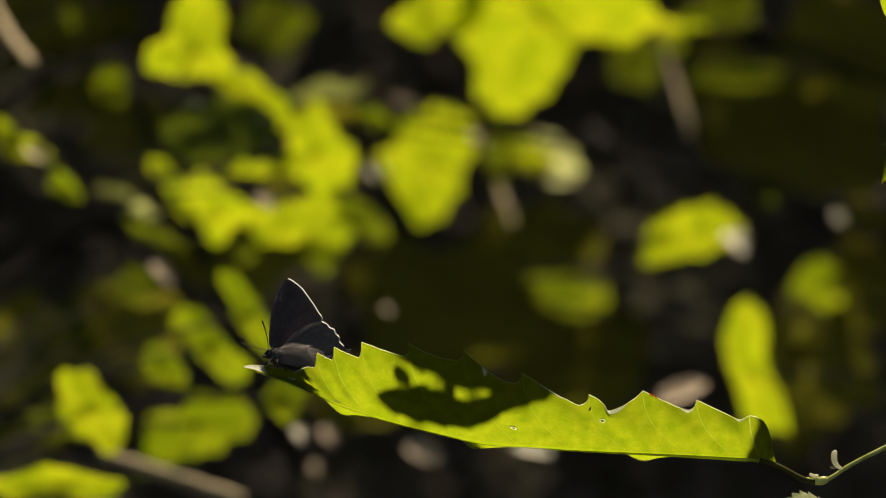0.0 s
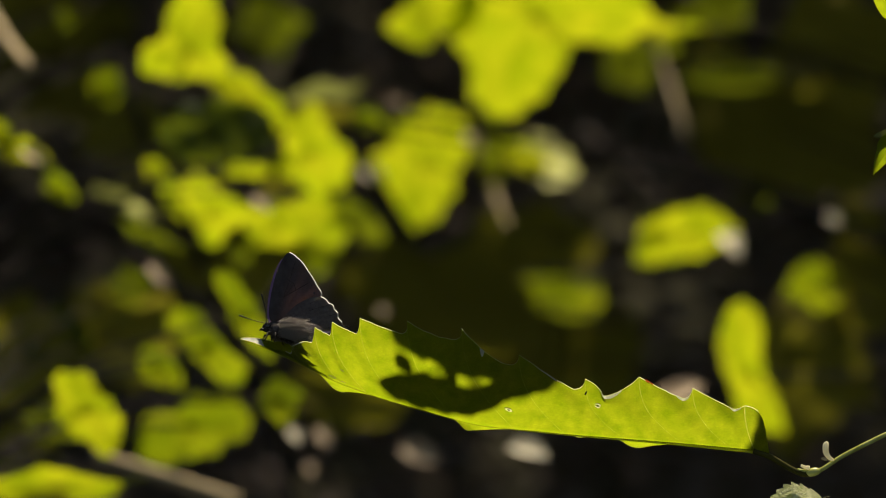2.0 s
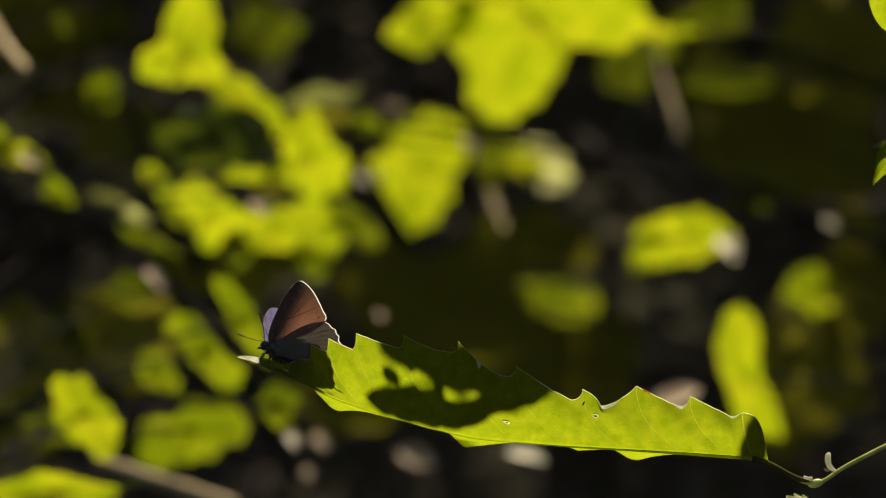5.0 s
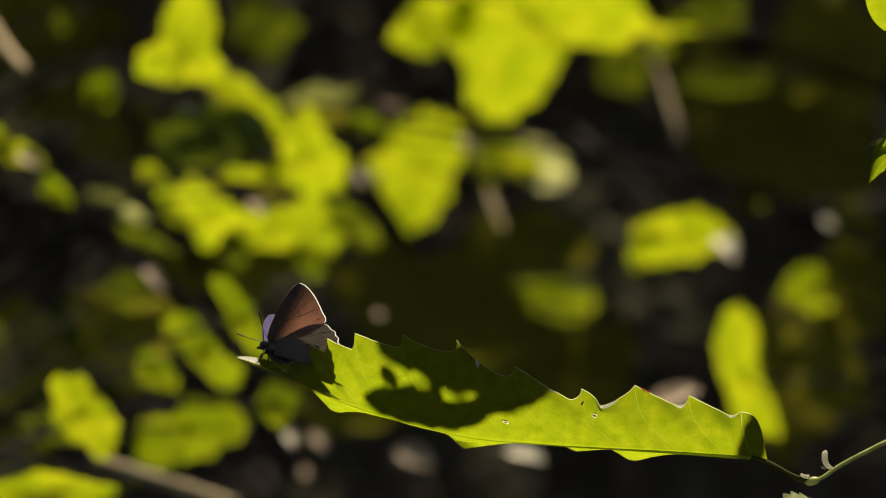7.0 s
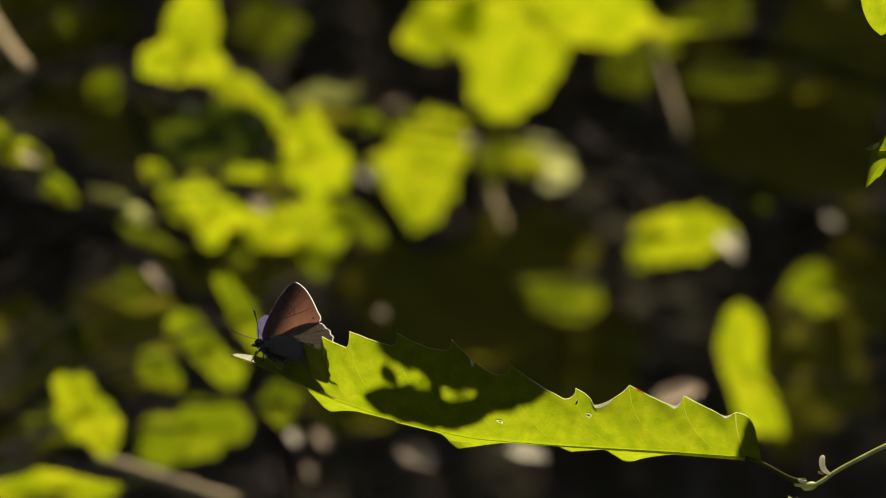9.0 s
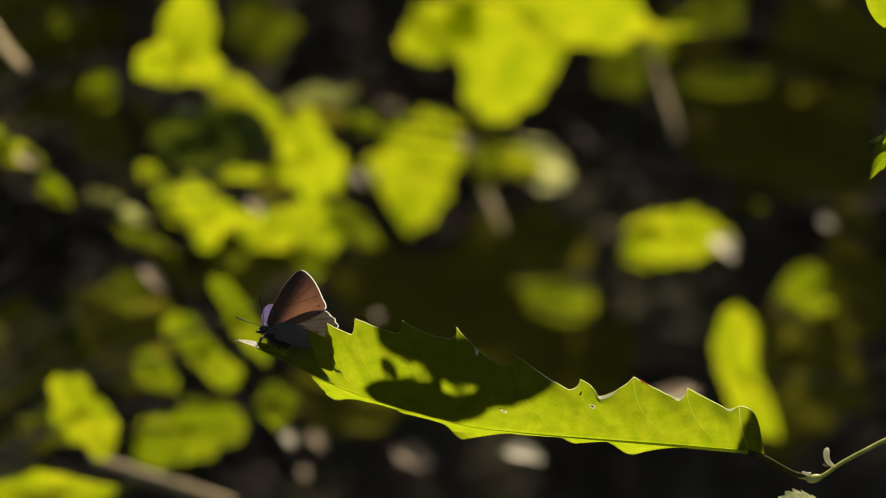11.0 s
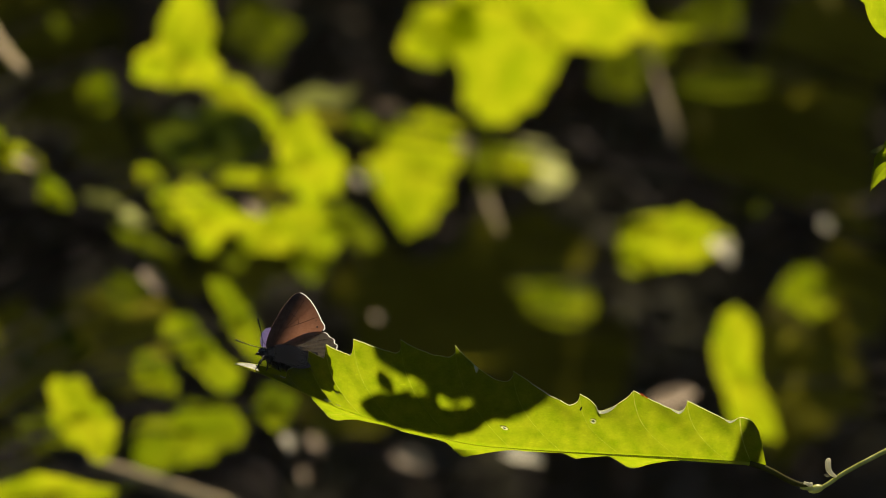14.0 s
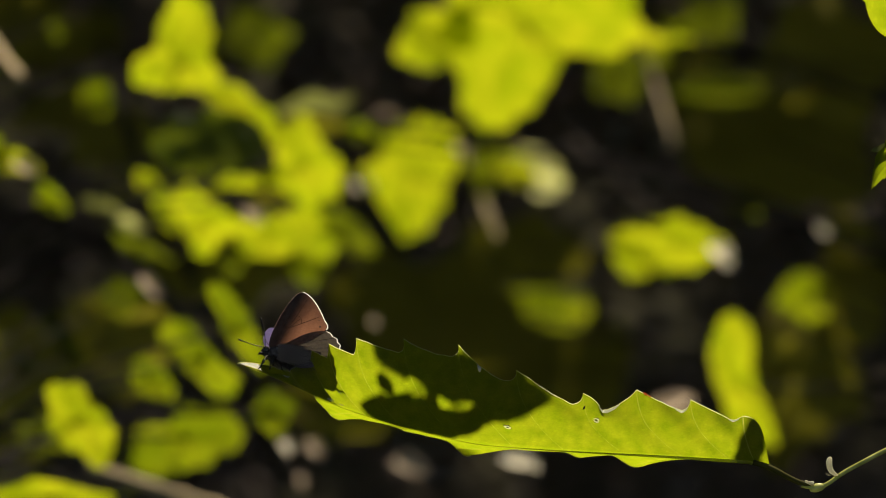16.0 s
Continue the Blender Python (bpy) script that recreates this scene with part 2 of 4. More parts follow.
def tube(bm, points, radii, sides=8, caps=True):
    """A round rod along points."""
    points = [Vector(p) for p in points]
    rows = []
    for i, p in enumerate(points):
        d = (points[min(i + 1, len(points) - 1)] - points[max(i - 1, 0)]).normalized()
        u = d.cross(Vector((0.13, 0.2, 0.97)) if abs(d.z) < 0.9 else Vector((1, 0.1, 0))).normalized()
        w = d.cross(u)
        r = radii[i] if hasattr(radii, "__len__") else radii
        rows.append([p + r * (math.cos(a) * u + math.sin(a) * w) for a in (2 * math.pi * k / sides for k in range(sides))])
    vs = grid(bm, rows, True)
    if caps:
        bm.faces.new(vs[0][::-1])
        bm.faces.new(vs[-1])


def spline(points, steps):
    """A smooth line through points."""
    pts = [Vector(p) for p in points]
    pts = [2 * pts[0] - pts[1]] + pts + [2 * pts[-1] - pts[-2]]
    line = []
    for a, b, c, d in zip(pts, pts[1:], pts[2:], pts[3:]):
        for k in range(steps):
            t = k / steps
            line.append(0.5 * (2 * b + (c - a) * t + (2 * a - 5 * b + 4 * c - d) * t * t + (3 * b - a - 3 * c + d) * t ** 3))
    return line + [pts[-2]]


def ball(bm, centre, radii, rings=10, sides=14, turn=0.0):
    """An egg shape, pitched by turn degrees."""
    m = Matrix.Translation(centre) @ Matrix.Rotation(radians(turn), 4, "Y") @ Matrix.Diagonal((*radii, 1))
    bmesh.ops.create_uvsphere(bm, u_segments=sides, v_segments=rings, radius=1, matrix=m)


# ---- ground: one sheet, rising into a wooded bank behind ----
def ground_height(x, y):
    bank = max(0.0, y - 1.9) * 0.9
    bank = 3.2 * (1 - math.exp(-bank / 2.2))
    return bank + 0.05 * noise.noise((x * 1.3, y * 1.3, 0)) + 0.02 * noise.noise((x * 6, y * 6, 3)) - 0.03


ground_rows = []
for j in range(70):
    v = (j / 69 - 0.42) * 2
    y = 1.5 + math.copysign(abs(v) ** 3, v) * 400 + v * 4
    row = []
    for i in range(61):
        u = (i / 60 - 0.5) * 2
        x = math.copysign(abs(u) ** 3, u) * 500 + u * 4
        row.append((x, y, ground_height(x, y)))
    ground_rows.append(row)
bm = bmesh.new()
grid(bm, ground_rows)
ground = part("ground", bm, M_EARTH, None)
tagged(ground, "shaded woodland ground covered with brown leaf litter", "ground", kind="structure")

# ---- the oak branch in focus: twig, bud, leaves ----
MM = 0.001
branch = thing("oak_branch", (0.0722, 0, 1.15534), "young green oak branch with a bud and serrate leaves", "branch")

bm = bmesh.new()
tube(bm, [Vector(p) * MM for p in spline([(-2.6, 0, 0.6), (0, 0, 0.2), (2.4, 0, 0.9), (6, 0.3, 3.2), (12.8, 1, 6.6), (22, 3, 11), (34, 6, 20), (44, 12, 38), (46, 20, 62), (40, 28, 95)], 5)],
     [MM * (0.36 + 0.005 * i) for i in range(46)], 10)
part("twig", bm, M_TWIG, branch, "smooth green twig")
bm = bmesh.new()
ball(bm, Vector((0.4, 0, 0.2)) * MM, (1.6 * MM, 0.85 * MM, 0.85 * MM), turn=-12)
part("node", bm, M_TWIG, branch, "swollen twig joint")
bm = bmesh.new()
tube(bm, [Vector(p) * MM for p in spline([(-0.2, -0.3, 1.1), (-1.0, -0.3, 1.1), (-1.9, -0.4, 1.5)], 4)], [MM * r for r in (0.35, 0.4, 0.42, 0.4, 0.38, 0.36, 0.34, 0.32, 0.28)], 8)
part("stipule", bm, M_BUD, branch, "small pale stipule")
bm = bmesh.new()
tube(bm, [Vector(p) * MM for p in spline([(4.4, -0.3, 2.5), (3.5, -0.35, 3.0), (2.9, -0.4, 3.9), (2.8, -0.4, 5.2), (3.1, -0.4, 6.1)], 4)],
     [MM * 0.82 * r for r in (0.3, 0.34, 0.4, 0.46, 0.52, 0.57, 0.61, 0.65, 0.68, 0.7, 0.72, 0.73, 0.72, 0.69, 0.62, 0.48, 0.2)], 10)
bud = part("bud", bm, M_BUD, branch, "curved cream-coloured bud")
bm = bmesh.new()
ball(bm, Vector((2.55, -0.5, 2.75)) * MM, (0.6 * MM, 0.36 * MM, 0.3 * MM), 6, 8, 20)
part("bud_scale", bm, M_STICK, bud, "brown outer bud scale")

# the folded leaf on which the butterfly sits; the near half stands up, the far half lies away
leaf = new("leaf")
leaf.parent = branch
leaf.empty_display_size = 0.01
tagged(leaf, "serrate oak leaf folded along its midrib, glowing in the sun")
MID_X = (-112, -110.4, -103, -98.1, -92.1, -81.3, -65, -48.8, -27.1, -12, -9.5, 0)
MID_Z = (22.6, 22.2, 19.6, 17.3, 14.6, 11.1, 7.2, 6.1, 5.1, 4.2, 3.6, 0.2)
VEIN_X = (-9.5, -10.1, -11.0, -15.7, -24.9, -36.3, -47.7, -57.5, -68.3, -79.1, -86.2, -91.1, -96.5, -102.5, -110.4)
VEIN_H = (0.0, 3.4, 8.8, 11.3, 12.5, 11.3, 15.0, 18.9, 18.7, 16.2, 13.2, 10.4, 4.6, 0.9, 0.0)
VEIN_S = (1.2, 1.0, -2.6, -8.1, -9.2, -8.1, -9.5, -10.8, -10.4, -8.6, -6.8, -5.2, -3.8, -1.5, 0.0)
TOOTH = (0, 0, 0.9, 2.1, 4.2, 2.2, 2.2, 2.3, 2.3, 2.2, 2.0, -0.6, 0.3, 0.0, 0.0)
VALLEY = (0.1, 0.1, 0.2, 0.16, 0.66, 0.16, 0.13, 0.13, 0.13, 0.13, 0.13, 0.13, 0.13, 0.13, 0.13)


INSET = [0.5 * (max(0.0, TOOTH[max(0, j - 1)]) + max(0.0, TOOTH[j])) for j in range(len(TOOTH))]


def mid_z(x):
    """Height of the midrib, smoothed."""
    return sum(np.interp(x + d, MID_X, MID_Z) for d in (-3, -1.5, 0, 1.5, 3)) / 5 if x < -14 else float(np.interp(x, MID_X, MID_Z))


def mid_y(x):
    """The tip bends out of the leaf's line."""
    return -4.2 * max(0.0, (-86 - x) / 24) ** 1.4


def edge(u):
    """Foot on the midrib, height and slant of the leaf's edge at u veins from the base."""
    j = min(int(u), len(VEIN_X) - 2)
    g = u - j
    x = VEIN_X[j] + (VEIN_X[j + 1] - VEIN_X[j]) * g
    s = VEIN_S[j] + (VEIN_S[j + 1] - VEIN_S[j]) * g
    if j < 2 or TOOTH[j] == 0:
        round_off = 1.6 * math.sin(math.pi * g) if j == 1 else 0
        return x + 0.4 * round_off, VEIN_H[j] + (VEIN_H[j + 1] - VEIN_H[j]) * g + round_off, s
    low = min(VEIN_H[j], VEIN_H[j + 1] + 2) - TOOTH[j]
    dip = VALLEY[j]
    if g < dip:
        k = g / dip
        h = VEIN_H[j] + (low - VEIN_H[j]) * (1 - (1 - k) ** 1.7)
        s += 0.27 * TOOTH[j] * math.sin(k * math.pi) * (dip < 0.5) * min(1.0, ((VEIN_X[j] - VEIN_X[j + 1]) / 11) ** 3)
    else:
        k = (g - dip) / (1 - dip)
        h = low + (VEIN_H[j + 1] - low) * (k ** 1.6 if j > 5 else k ** 1.1 if j != 4 else k ** 0.5)
    h += 0.16 * noise.noise((u * 6.0, 1.7, 0)) * min(1.0, h / 5)
    return x, h, s


def bulge(u):
    return math.sin(math.pi * (u - int(u))) ** 2


def soft_edge(u, h, v):
    """The teeth show at the edge only; further in the blade is even."""
    k = min(1.0, max(0.0, (v - 0.5) / 0.5))
    k = k * k * (3 - 2 * k)
    j = min(int(u), len(VEIN_X) - 2)
    even = VEIN_H[j] + (VEIN_H[j + 1] - VEIN_H[j]) * (u - j) - 0.45 * float(np.interp(u, range(len(TOOTH)), INSET))
    return even + (h - even) * k if u > 2 else h


def near_point(u, v, off=0.0):
    x, h, s = edge(u)
    h = soft_edge(u, h, v)
    lift = 0.75 * bulge(u) * math.sin(math.pi * v) * min(1.0, h / 6)
    lean = float(np.interp(x, (-96, -89, -82, -60, -24), (0.2, 0.38, 0.53, 0.7, 0.5)))
    y = mid_y(x + s * v) - lean * h * v + 0.11 * v * v * h - off * 0.6 - 0.6 * lift
    curl = 0.05 * max(0.0, v - 0.9) * h * math.sin(u * 5.1)
    return Vector((x + s * (1 - max(0.0, 1 - v) ** 1.9), y - curl, mid_z(x) + h * v + lift * 0.4 - off * 0.7)) * MM


def far_sag(x):
    lobes = sum(a * math.exp(-((x - c) / w) ** 2) for c, w, a in ((-33.1, 4.0, 2.3), (-66.2, 2.3, 2.2), (-91.8, 3.5, 2.5), (-44.5, 2.4, 1.2)))
    return 1.0 - lobes


def far_point(u, v, off=0.0):
    x, h, s = edge(u)
    w = h * 1.15 + 1.4 * max(0.0, 1 - ((u - 13.0) / 1.0) ** 2) ** 0.6
    tip = min(1.0, max(0.0, (u - 10.8) / 1.5))
    z = mid_z(x + s * v) - 0.05 * w * v + far_sag(x + s) * v * v * min(1.0, w / 6) + tip * 0.6 * w * v
    return Vector((x + s * v, mid_y(x + s * v) + w * v, z - off)) * MM


US = [k / 26 for k in range(26 * 14 + 1)]
VEINED = range(2, 13)


def cross_row(u, bead=0.0):
    """A row of points across the blade, from the near edge over the midrib to the far edge."""
    return [near_point(u, v / 24, bead * min(1.0, v / 6)) for v in range(24, 0, -1)] + [far_point(u, v / 10, bead) for v in range(0, 11)]


def vein_half(j):
    """Half the width of a side vein, in veins."""
    return 0.042 / abs(VEIN_X[j + 1] - VEIN_X[j - 1]) * 2


bm = bmesh.new()
ends = [0.0] + [e for j in VEINED for e in (j - vein_half(j), j + vein_half(j))] + [14.0]
for u0, u1 in zip(ends[::2], ends[1::2]):
    n = max(8, round((u1 - u0) * 26))
    grid(bm, [cross_row(u0 + (u1 - u0) * k / n) for k in range(n + 1)])
bmesh.ops.remove_doubles(bm, verts=bm.verts, dist=1e-6)
HOLES = ((6.72, 0.22), (4.87, 0.62))
for hole in HOLES:
    centre = near_point(*hole)
    bmesh.ops.delete(bm, geom=[f for f in bm.faces if (f.calc_center_median() - centre).length < 0.5 * MM], context="FACES")
blade = part("blade", bm, M_OAK, leaf, "yellow-green translucent blade with pointed teeth")
bm = bmesh.new()
line = [Vector((x, mid_y(x) - 0.2, mid_z(x) - 0.15)) * MM for x in np.linspace(-11, -108, 70)]
tube(bm, line, [MM * max(0.05, 0.36 - 0.62 * k / 69) for k in range(70)], 8)
part("midrib", bm, M_VEIN, leaf, "raised pale green midrib")
bm = bmesh.new()
tube(bm, [Vector(p) * MM for p in spline([(0.3, 0.0, 0.3), (-1.5, 0, 0.0), (-4, 0, 0.9), (-8, 0, 3.0), (-11.5, -0.2, 4.1)], 6)], [MM * min(0.55, 0.3 + 0.06 * k) for k in range(25)], 10)
part("petiole", bm, M_PETIOLE, leaf, "green leaf stalk")
for j in VEINED:
    w = vein_half(j)
    bm = bmesh.new()
    grid(bm, [cross_row(j - w), cross_row(j, 0.012), cross_row(j + w)])
    part("vein", bm, M_SIDEVEIN, leaf)
# rim light along the teeth, put into a pale strip
bm = bmesh.new()
rim = [near_point(u, 1.0) for u in US[40:12 * 26]]
grid(bm, [rim, [p + Vector((0, -0.07, 0.07)) * MM for p in rim], [p + Vector((0, -0.15, 0.11)) * MM for p in rim]])
part("margin", bm, M_MARGIN, leaf, "leaf edge strip with rim light put into its pale colour")
bm = bmesh.new()
tube(bm, [far_point(u, 1.0) for u in US[40:]], 0.1 * MM, 5)
part("margin", bm, M_MARGIN, leaf, "leaf edge strip with rim light put into its pale colour")


# rolled edges; the sun glare on them is put into their near-white colour
for u0, u1, r in ((4.3, 4.72, 1.1), (3.06, 3.3, 0.8), (2.06, 2.3, 0.6), (11.2, 12.4, 0.22), (6.6, 6.68, 2.2), (5.3, 5.75, 0.3)):
    bm = bmesh.new()
    rows = []
    for k, u in enumerate(np.linspace(u0, u1, 16)):
        w = MM * (0.1 + r * math.sin(math.pi * k / 15) ** 0.7)
        p = near_point(u, 1.0) + Vector((0, -0.00003, 0.00008))
        rows.append([p + Vector((0, -0.85, -0.5)) * w * c + Vector((0, 0, -0.1)) * w * c * c for c in (0, 0.35, 0.7, 1.0)])
    grid(bm, rows)
    part("curled_edge", bm, M_EDGE, leaf, "rolled leaf edge, sun glare put into its pale colour")


def scar(u, v, size, mat, name, label):
    bm = bmesh.new()
    c = near_point(u, v)
    a = (near_point(u + 0.05, v) - c).normalized()
    b = (near_point(u, v + 0.04) - c).normalized()
    ring = [c + Vector((0, -0.0001, -0.0001)) + size * MM * (a * math.cos(k) * (1.2 + 0.3 * math.sin(3 * k)) + b * 0.6 * math.sin(k)) for k in np.linspace(0, 2 * math.pi, 16)]
    tube(bm, ring, 0.1 * MM * size, 5, False)
    if name == "blemish":
        bm.faces.new([bm.verts.new(p) for p in ring[:-1]])
    part(name, bm, mat, leaf, label)


for u, v in HOLES:
    c = near_point(u, v)
    a = (near_point(u - 0.05, v) - c).normalized()
    b = (near_point(u, v + 0.04) - c).normalized()
    bm = bmesh.new()
    turns = np.linspace(0, 2 * math.pi, 21)
    grid(bm, [[c + Vector((0, -0.00006, 0)) + r * MM * (a * math.cos(k) * (1 + 0.12 * math.sin(3 * k)) + 0.85 * b * math.sin(k)) for k in turns] for r in (0.3, 0.45, 0.62)])
    part("feeding_hole", bm, M_MARGIN, leaf, "pale dry rim round a small insect bite")
scar(5.02, 0.82, 0.35, M_DARK, "blemish", "tiny dark spot on the leaf")
scar(3.84, 1.02, 0.42, M_RED, "blemish", "red-brown dead patch at the leaf edge")
scar(3.76, 1.015, 0.28, M_RED, "blemish", "red-brown dead patch at the leaf edge")
for u, v, size in ((11.1, 0.1, 0.5), (10.75, 0.06, 0.35), (10.3, 0.3, 0.3)):
    scar(u, v, size, M_SCAR, "scratch", "pale healed scratch on the leaf")
bm = bmesh.new()
grid(bm, [[far_point(13.4 + 0.59 * k / 20, v / 5) + Vector((0, -0.00002, 0.00005)) for v in range(6)] for k in range(21)])
part("leaf_tip", bm, M_TIP, leaf, "pale dry leaf tip")


def blade_mesh(length, width, fold=0.12, droop=0.1, teeth=0, seed=0, wild=0.0):
    """A leaf blade along +x from its stalk's end, with a midrib and a folded, drooping face. wild: how uneven its outline and face are."""
    rnd = random.Random(seed)
    bm = bmesh.new()
    ph, bend = rnd.uniform(0, 6.28), wild * rnd.uniform(-0.09, 0.09)
    rows = []
    n = (14 if not wild else 30) if not teeth else 6 * teeth

    def spine(t):
        return Vector((length * t, bend * length * math.sin(math.pi * t) * 0.5, -droop * length * t * t + (0.02 + 0.03 * wild) * length * math.sin(9 * t + ph)))

    for i in range(n + 1):
        t = i / n
        w = 0.5 * width * (math.sin(math.pi * min(1.0, t) ** 0.8) ** 0.75 if 0 < t < 1 else 0.004)
        if teeth:
            w *= 1 - 0.22 * (1 - (t * teeth) % 1) * (0 < t < 1)
        c = spine(t)
        row = []
        for k in range(-4, 5):
            v = k / 4
            side = 1 + wild * 0.4 * noise.noise((t * 6.5, 3.0 * (k > 0), seed * 1.7))
            z = fold * abs(v) * w * 2 + wild * 0.35 * w * noise.noise((t * 4.0, v * 1.5, seed * 2.3 + 9))
            row.append((c.x + 0.12 * w * abs(v), c.y + v * w * side, c.z + z))
        rows.append(row)
    grid(bm, rows)
    tube(bm, [spine(t) for t in np.linspace(-0.12, 0.97, 12)], [(0.004 if teeth else 0.014) * width * (1.2 - 0.09 * k) for k in range(12)], 5)
    return bm


def leaf_between(parent, p, q, width, facing, mat, label, teeth=0, seed=3, fold=0.1, droop=0.0):
    """A leaf from p to q that faces the given way."""
    p, q, n = Vector(p), Vector(q), Vector(facing)
    ax = (q - p).normalized()
    side = n.cross(ax).normalized()
    up = ax.cross(side)
    ob = part("leaf", blade_mesh((q - p).length, width, fold, droop, teeth, seed), mat, parent, label)
    ob.matrix_basis = Matrix(((ax.x, side.x, up.x, p.x), (ax.y, side.y, up.y, p.y), (ax.z, side.z, up.z, p.z), (0, 0, 0, 1)))
    return ob


leaf_between(branch, (0.0022, 0.0, -0.0047), (-0.0090, -0.003, -0.0063), 0.0078, (0.1, -0.55, 0.83), M_MOTTLED, "small pale mottled leaf below the twig joint", 7, 5, 0.25)
leaf_between(branch, (0.0206, -0.006, 0.1085), (0.0168, 0.014, 0.0876), 0.0192, (0.0, 0.64, 0.77), M_OAK, "sunlit oak leaf tip above the twig", 4, 7)
leaf_between(branch, (0.0205, 0.012, 0.0678), (0.0122, 0.004, 0.0575), 0.0120, (0.0, 0.64, 0.77), M_OAK, "sunlit oak leaf tip beside the twig", 4, 8)
leaf_between(branch, (0.0205, 0.012, 0.0632), (0.0124, 0.004, 0.0648), 0.0032, (0.0, -0.75, 0.66), M_GREYLEAF, "small grey-green bract with a pale edge", 0, 9, 0.5)

# ---- the butterfly ----
butterfly = thing("butterfly", (0, 0, 0), "small violet-brown hairstreak butterfly with white wing fringes on a leaf tip", "butterfly")
Q = 0.0001084


def lift(points):
    return [Vector(p) * Q for p in points]


bm = bmesh.new()
ball(bm, Vector((1, 0, 28)) * Q, (16 * Q, 11 * Q, 15 * Q), turn=8)
rnd = random.Random(4)
for k in range(260):
    a, b = rnd.uniform(0, 2 * math.pi), rnd.uniform(-0.9, 0.9)
    n = Vector((math.cos(a) * math.sqrt(1 - b * b) * 16, b * 10.5, math.sin(a) * math.sqrt(1 - b * b) * 13))
    tube(bm, [(Vector((1, 0, 28)) + n * 0.95) * Q, (Vector((-1, 0, 27)) + n * rnd.uniform(1.15, 1.4)) * Q], [0.5 * Q, 0.15 * Q], 3, False)
part("thorax", bm, M_FUR, butterfly, "grey hairy thorax")
bm = bmesh.new()
tube(bm, lift([(-8, 0, 26), (-18, 0, 25), (-34, 0, 22), (-50, 0, 19), (-64, 0, 17), (-76, 0, 16), (-82, 0, 16)]), [Q * r for r in (8, 11, 12, 11.5, 10, 7, 1)], 12)
rnd = random.Random(9)
for k in range(420):
    side = rnd.choice((-1, 1))
    a = rnd.uniform(-74, 12)
    p = Vector((a, side * rnd.uniform(3, 9), rnd.uniform(14, 28) + 0.12 * a))
    q = p + Vector((-rnd.uniform(2, 12), side * rnd.uniform(0, 3), -rnd.uniform(4, 11)))
    tube(bm, [p * Q, (p + q) / 2 * Q + Vector((0, side * 0.0001, 0)), q * Q], [0.42 * Q, 0.38 * Q, 0.1 * Q], 3, False)
part("abdomen", bm, M_FUR, butterfly, "slender grey abdomen")
bm = bmesh.new()
ball(bm, Vector((16, 0, 29)) * Q, (9 * Q, 8 * Q, 8.5 * Q))
tube(bm, lift([(21, 2, 25), (27, 2, 25), (30, 2, 23)]), [2.6 * Q, 2 * Q, 0.6 * Q], 6)
tube(bm, lift([(21, -2, 25), (27, -2, 25), (30, -2, 23)]), [2.6 * Q, 2 * Q, 0.6 * Q], 6)
head = part("head", bm, M_DARK, butterfly, "dark head with palps")
for side in (1, -1):
    bm = bmesh.new()
    ball(bm, Vector((17, 5.5 * side, 31)) * Q, (5.5 * Q, 4 * Q, 6 * Q))
    part("eye", bm, M_EYE, head, "glossy black eye")
for mid, end in (((22, 10, 57), (31, 14, 86)), ((40, -6, 42), (65, -10, 50))):
    bm = bmesh.new()
    path = spline(lift([(18, 1, 36), mid, end]), 8)
    tube(bm, path, [Q * (0.75 if k < 11 else 0.75 + 0.14 * (k - 10)) for k in range(len(path))], 6)
    part("antenna", bm, M_DARK, butterfly, "thin clubbed antenna")
for fx, reach in ((10, 16), (2, 4), (-6, -14)):
    for side in (1, -1):
        bm = bmesh.new()
        tube(bm, lift([(fx, 5 * side, 19), (fx + reach * 0.5, 11 * side, 17), (fx + reach * 0.75, 12 * side, 4), (fx + reach, 12 * side, 0)]), [2 * Q, 1.6 * Q, 1.2 * Q, 0.8 * Q], 6)
        part("leg", bm, M_DARK, butterfly)

FORE = [(-4, -4), (8, 4), (12.2, 20.6), (8.4, 56.7), (0, 92.8), (-10.5, 118.6), (-22, 130.9), (-41.8, 119.5), (-57.5, 101), (-73.2, 77.3), (-81.6, 56.7), (-45, 22)]
HIND = [(-3, -2), (-20, 20), (-42, 41), (-72, 55), (-89, 52.5), (-96, 45), (-104, 42), (-107, 34), (-113, 29), (-114, 20), (-121, 12), (-119, 2), (-104, -4), (-73, -8), (-36, -12), (-12, -10)]
FORE_VEINS = [[(0, 4), (4, 50), (-2, 100)], [(-2, 4), (-14, 50), (-24, 80), (-34, 116)], [(-14, 50), (-36, 64), (-66, 84)], [(-24, 80), (-8, 92)], [(-14, 50), (-26, 66), (-50, 106)], [(-24, 80), (-32, 76), (-36, 64)]]
HIND_VEINS = [[(-4, -3), (-50, 24), (-104, 45)], [(-4, -4), (-56, 8), (-114, 28)], [(-4, -6), (-50, -8), (-112, 4)], [(-4, -8), (-40, -18), (-88, -22)], [(-4, -3), (-44, 30), (-80, 52)]]


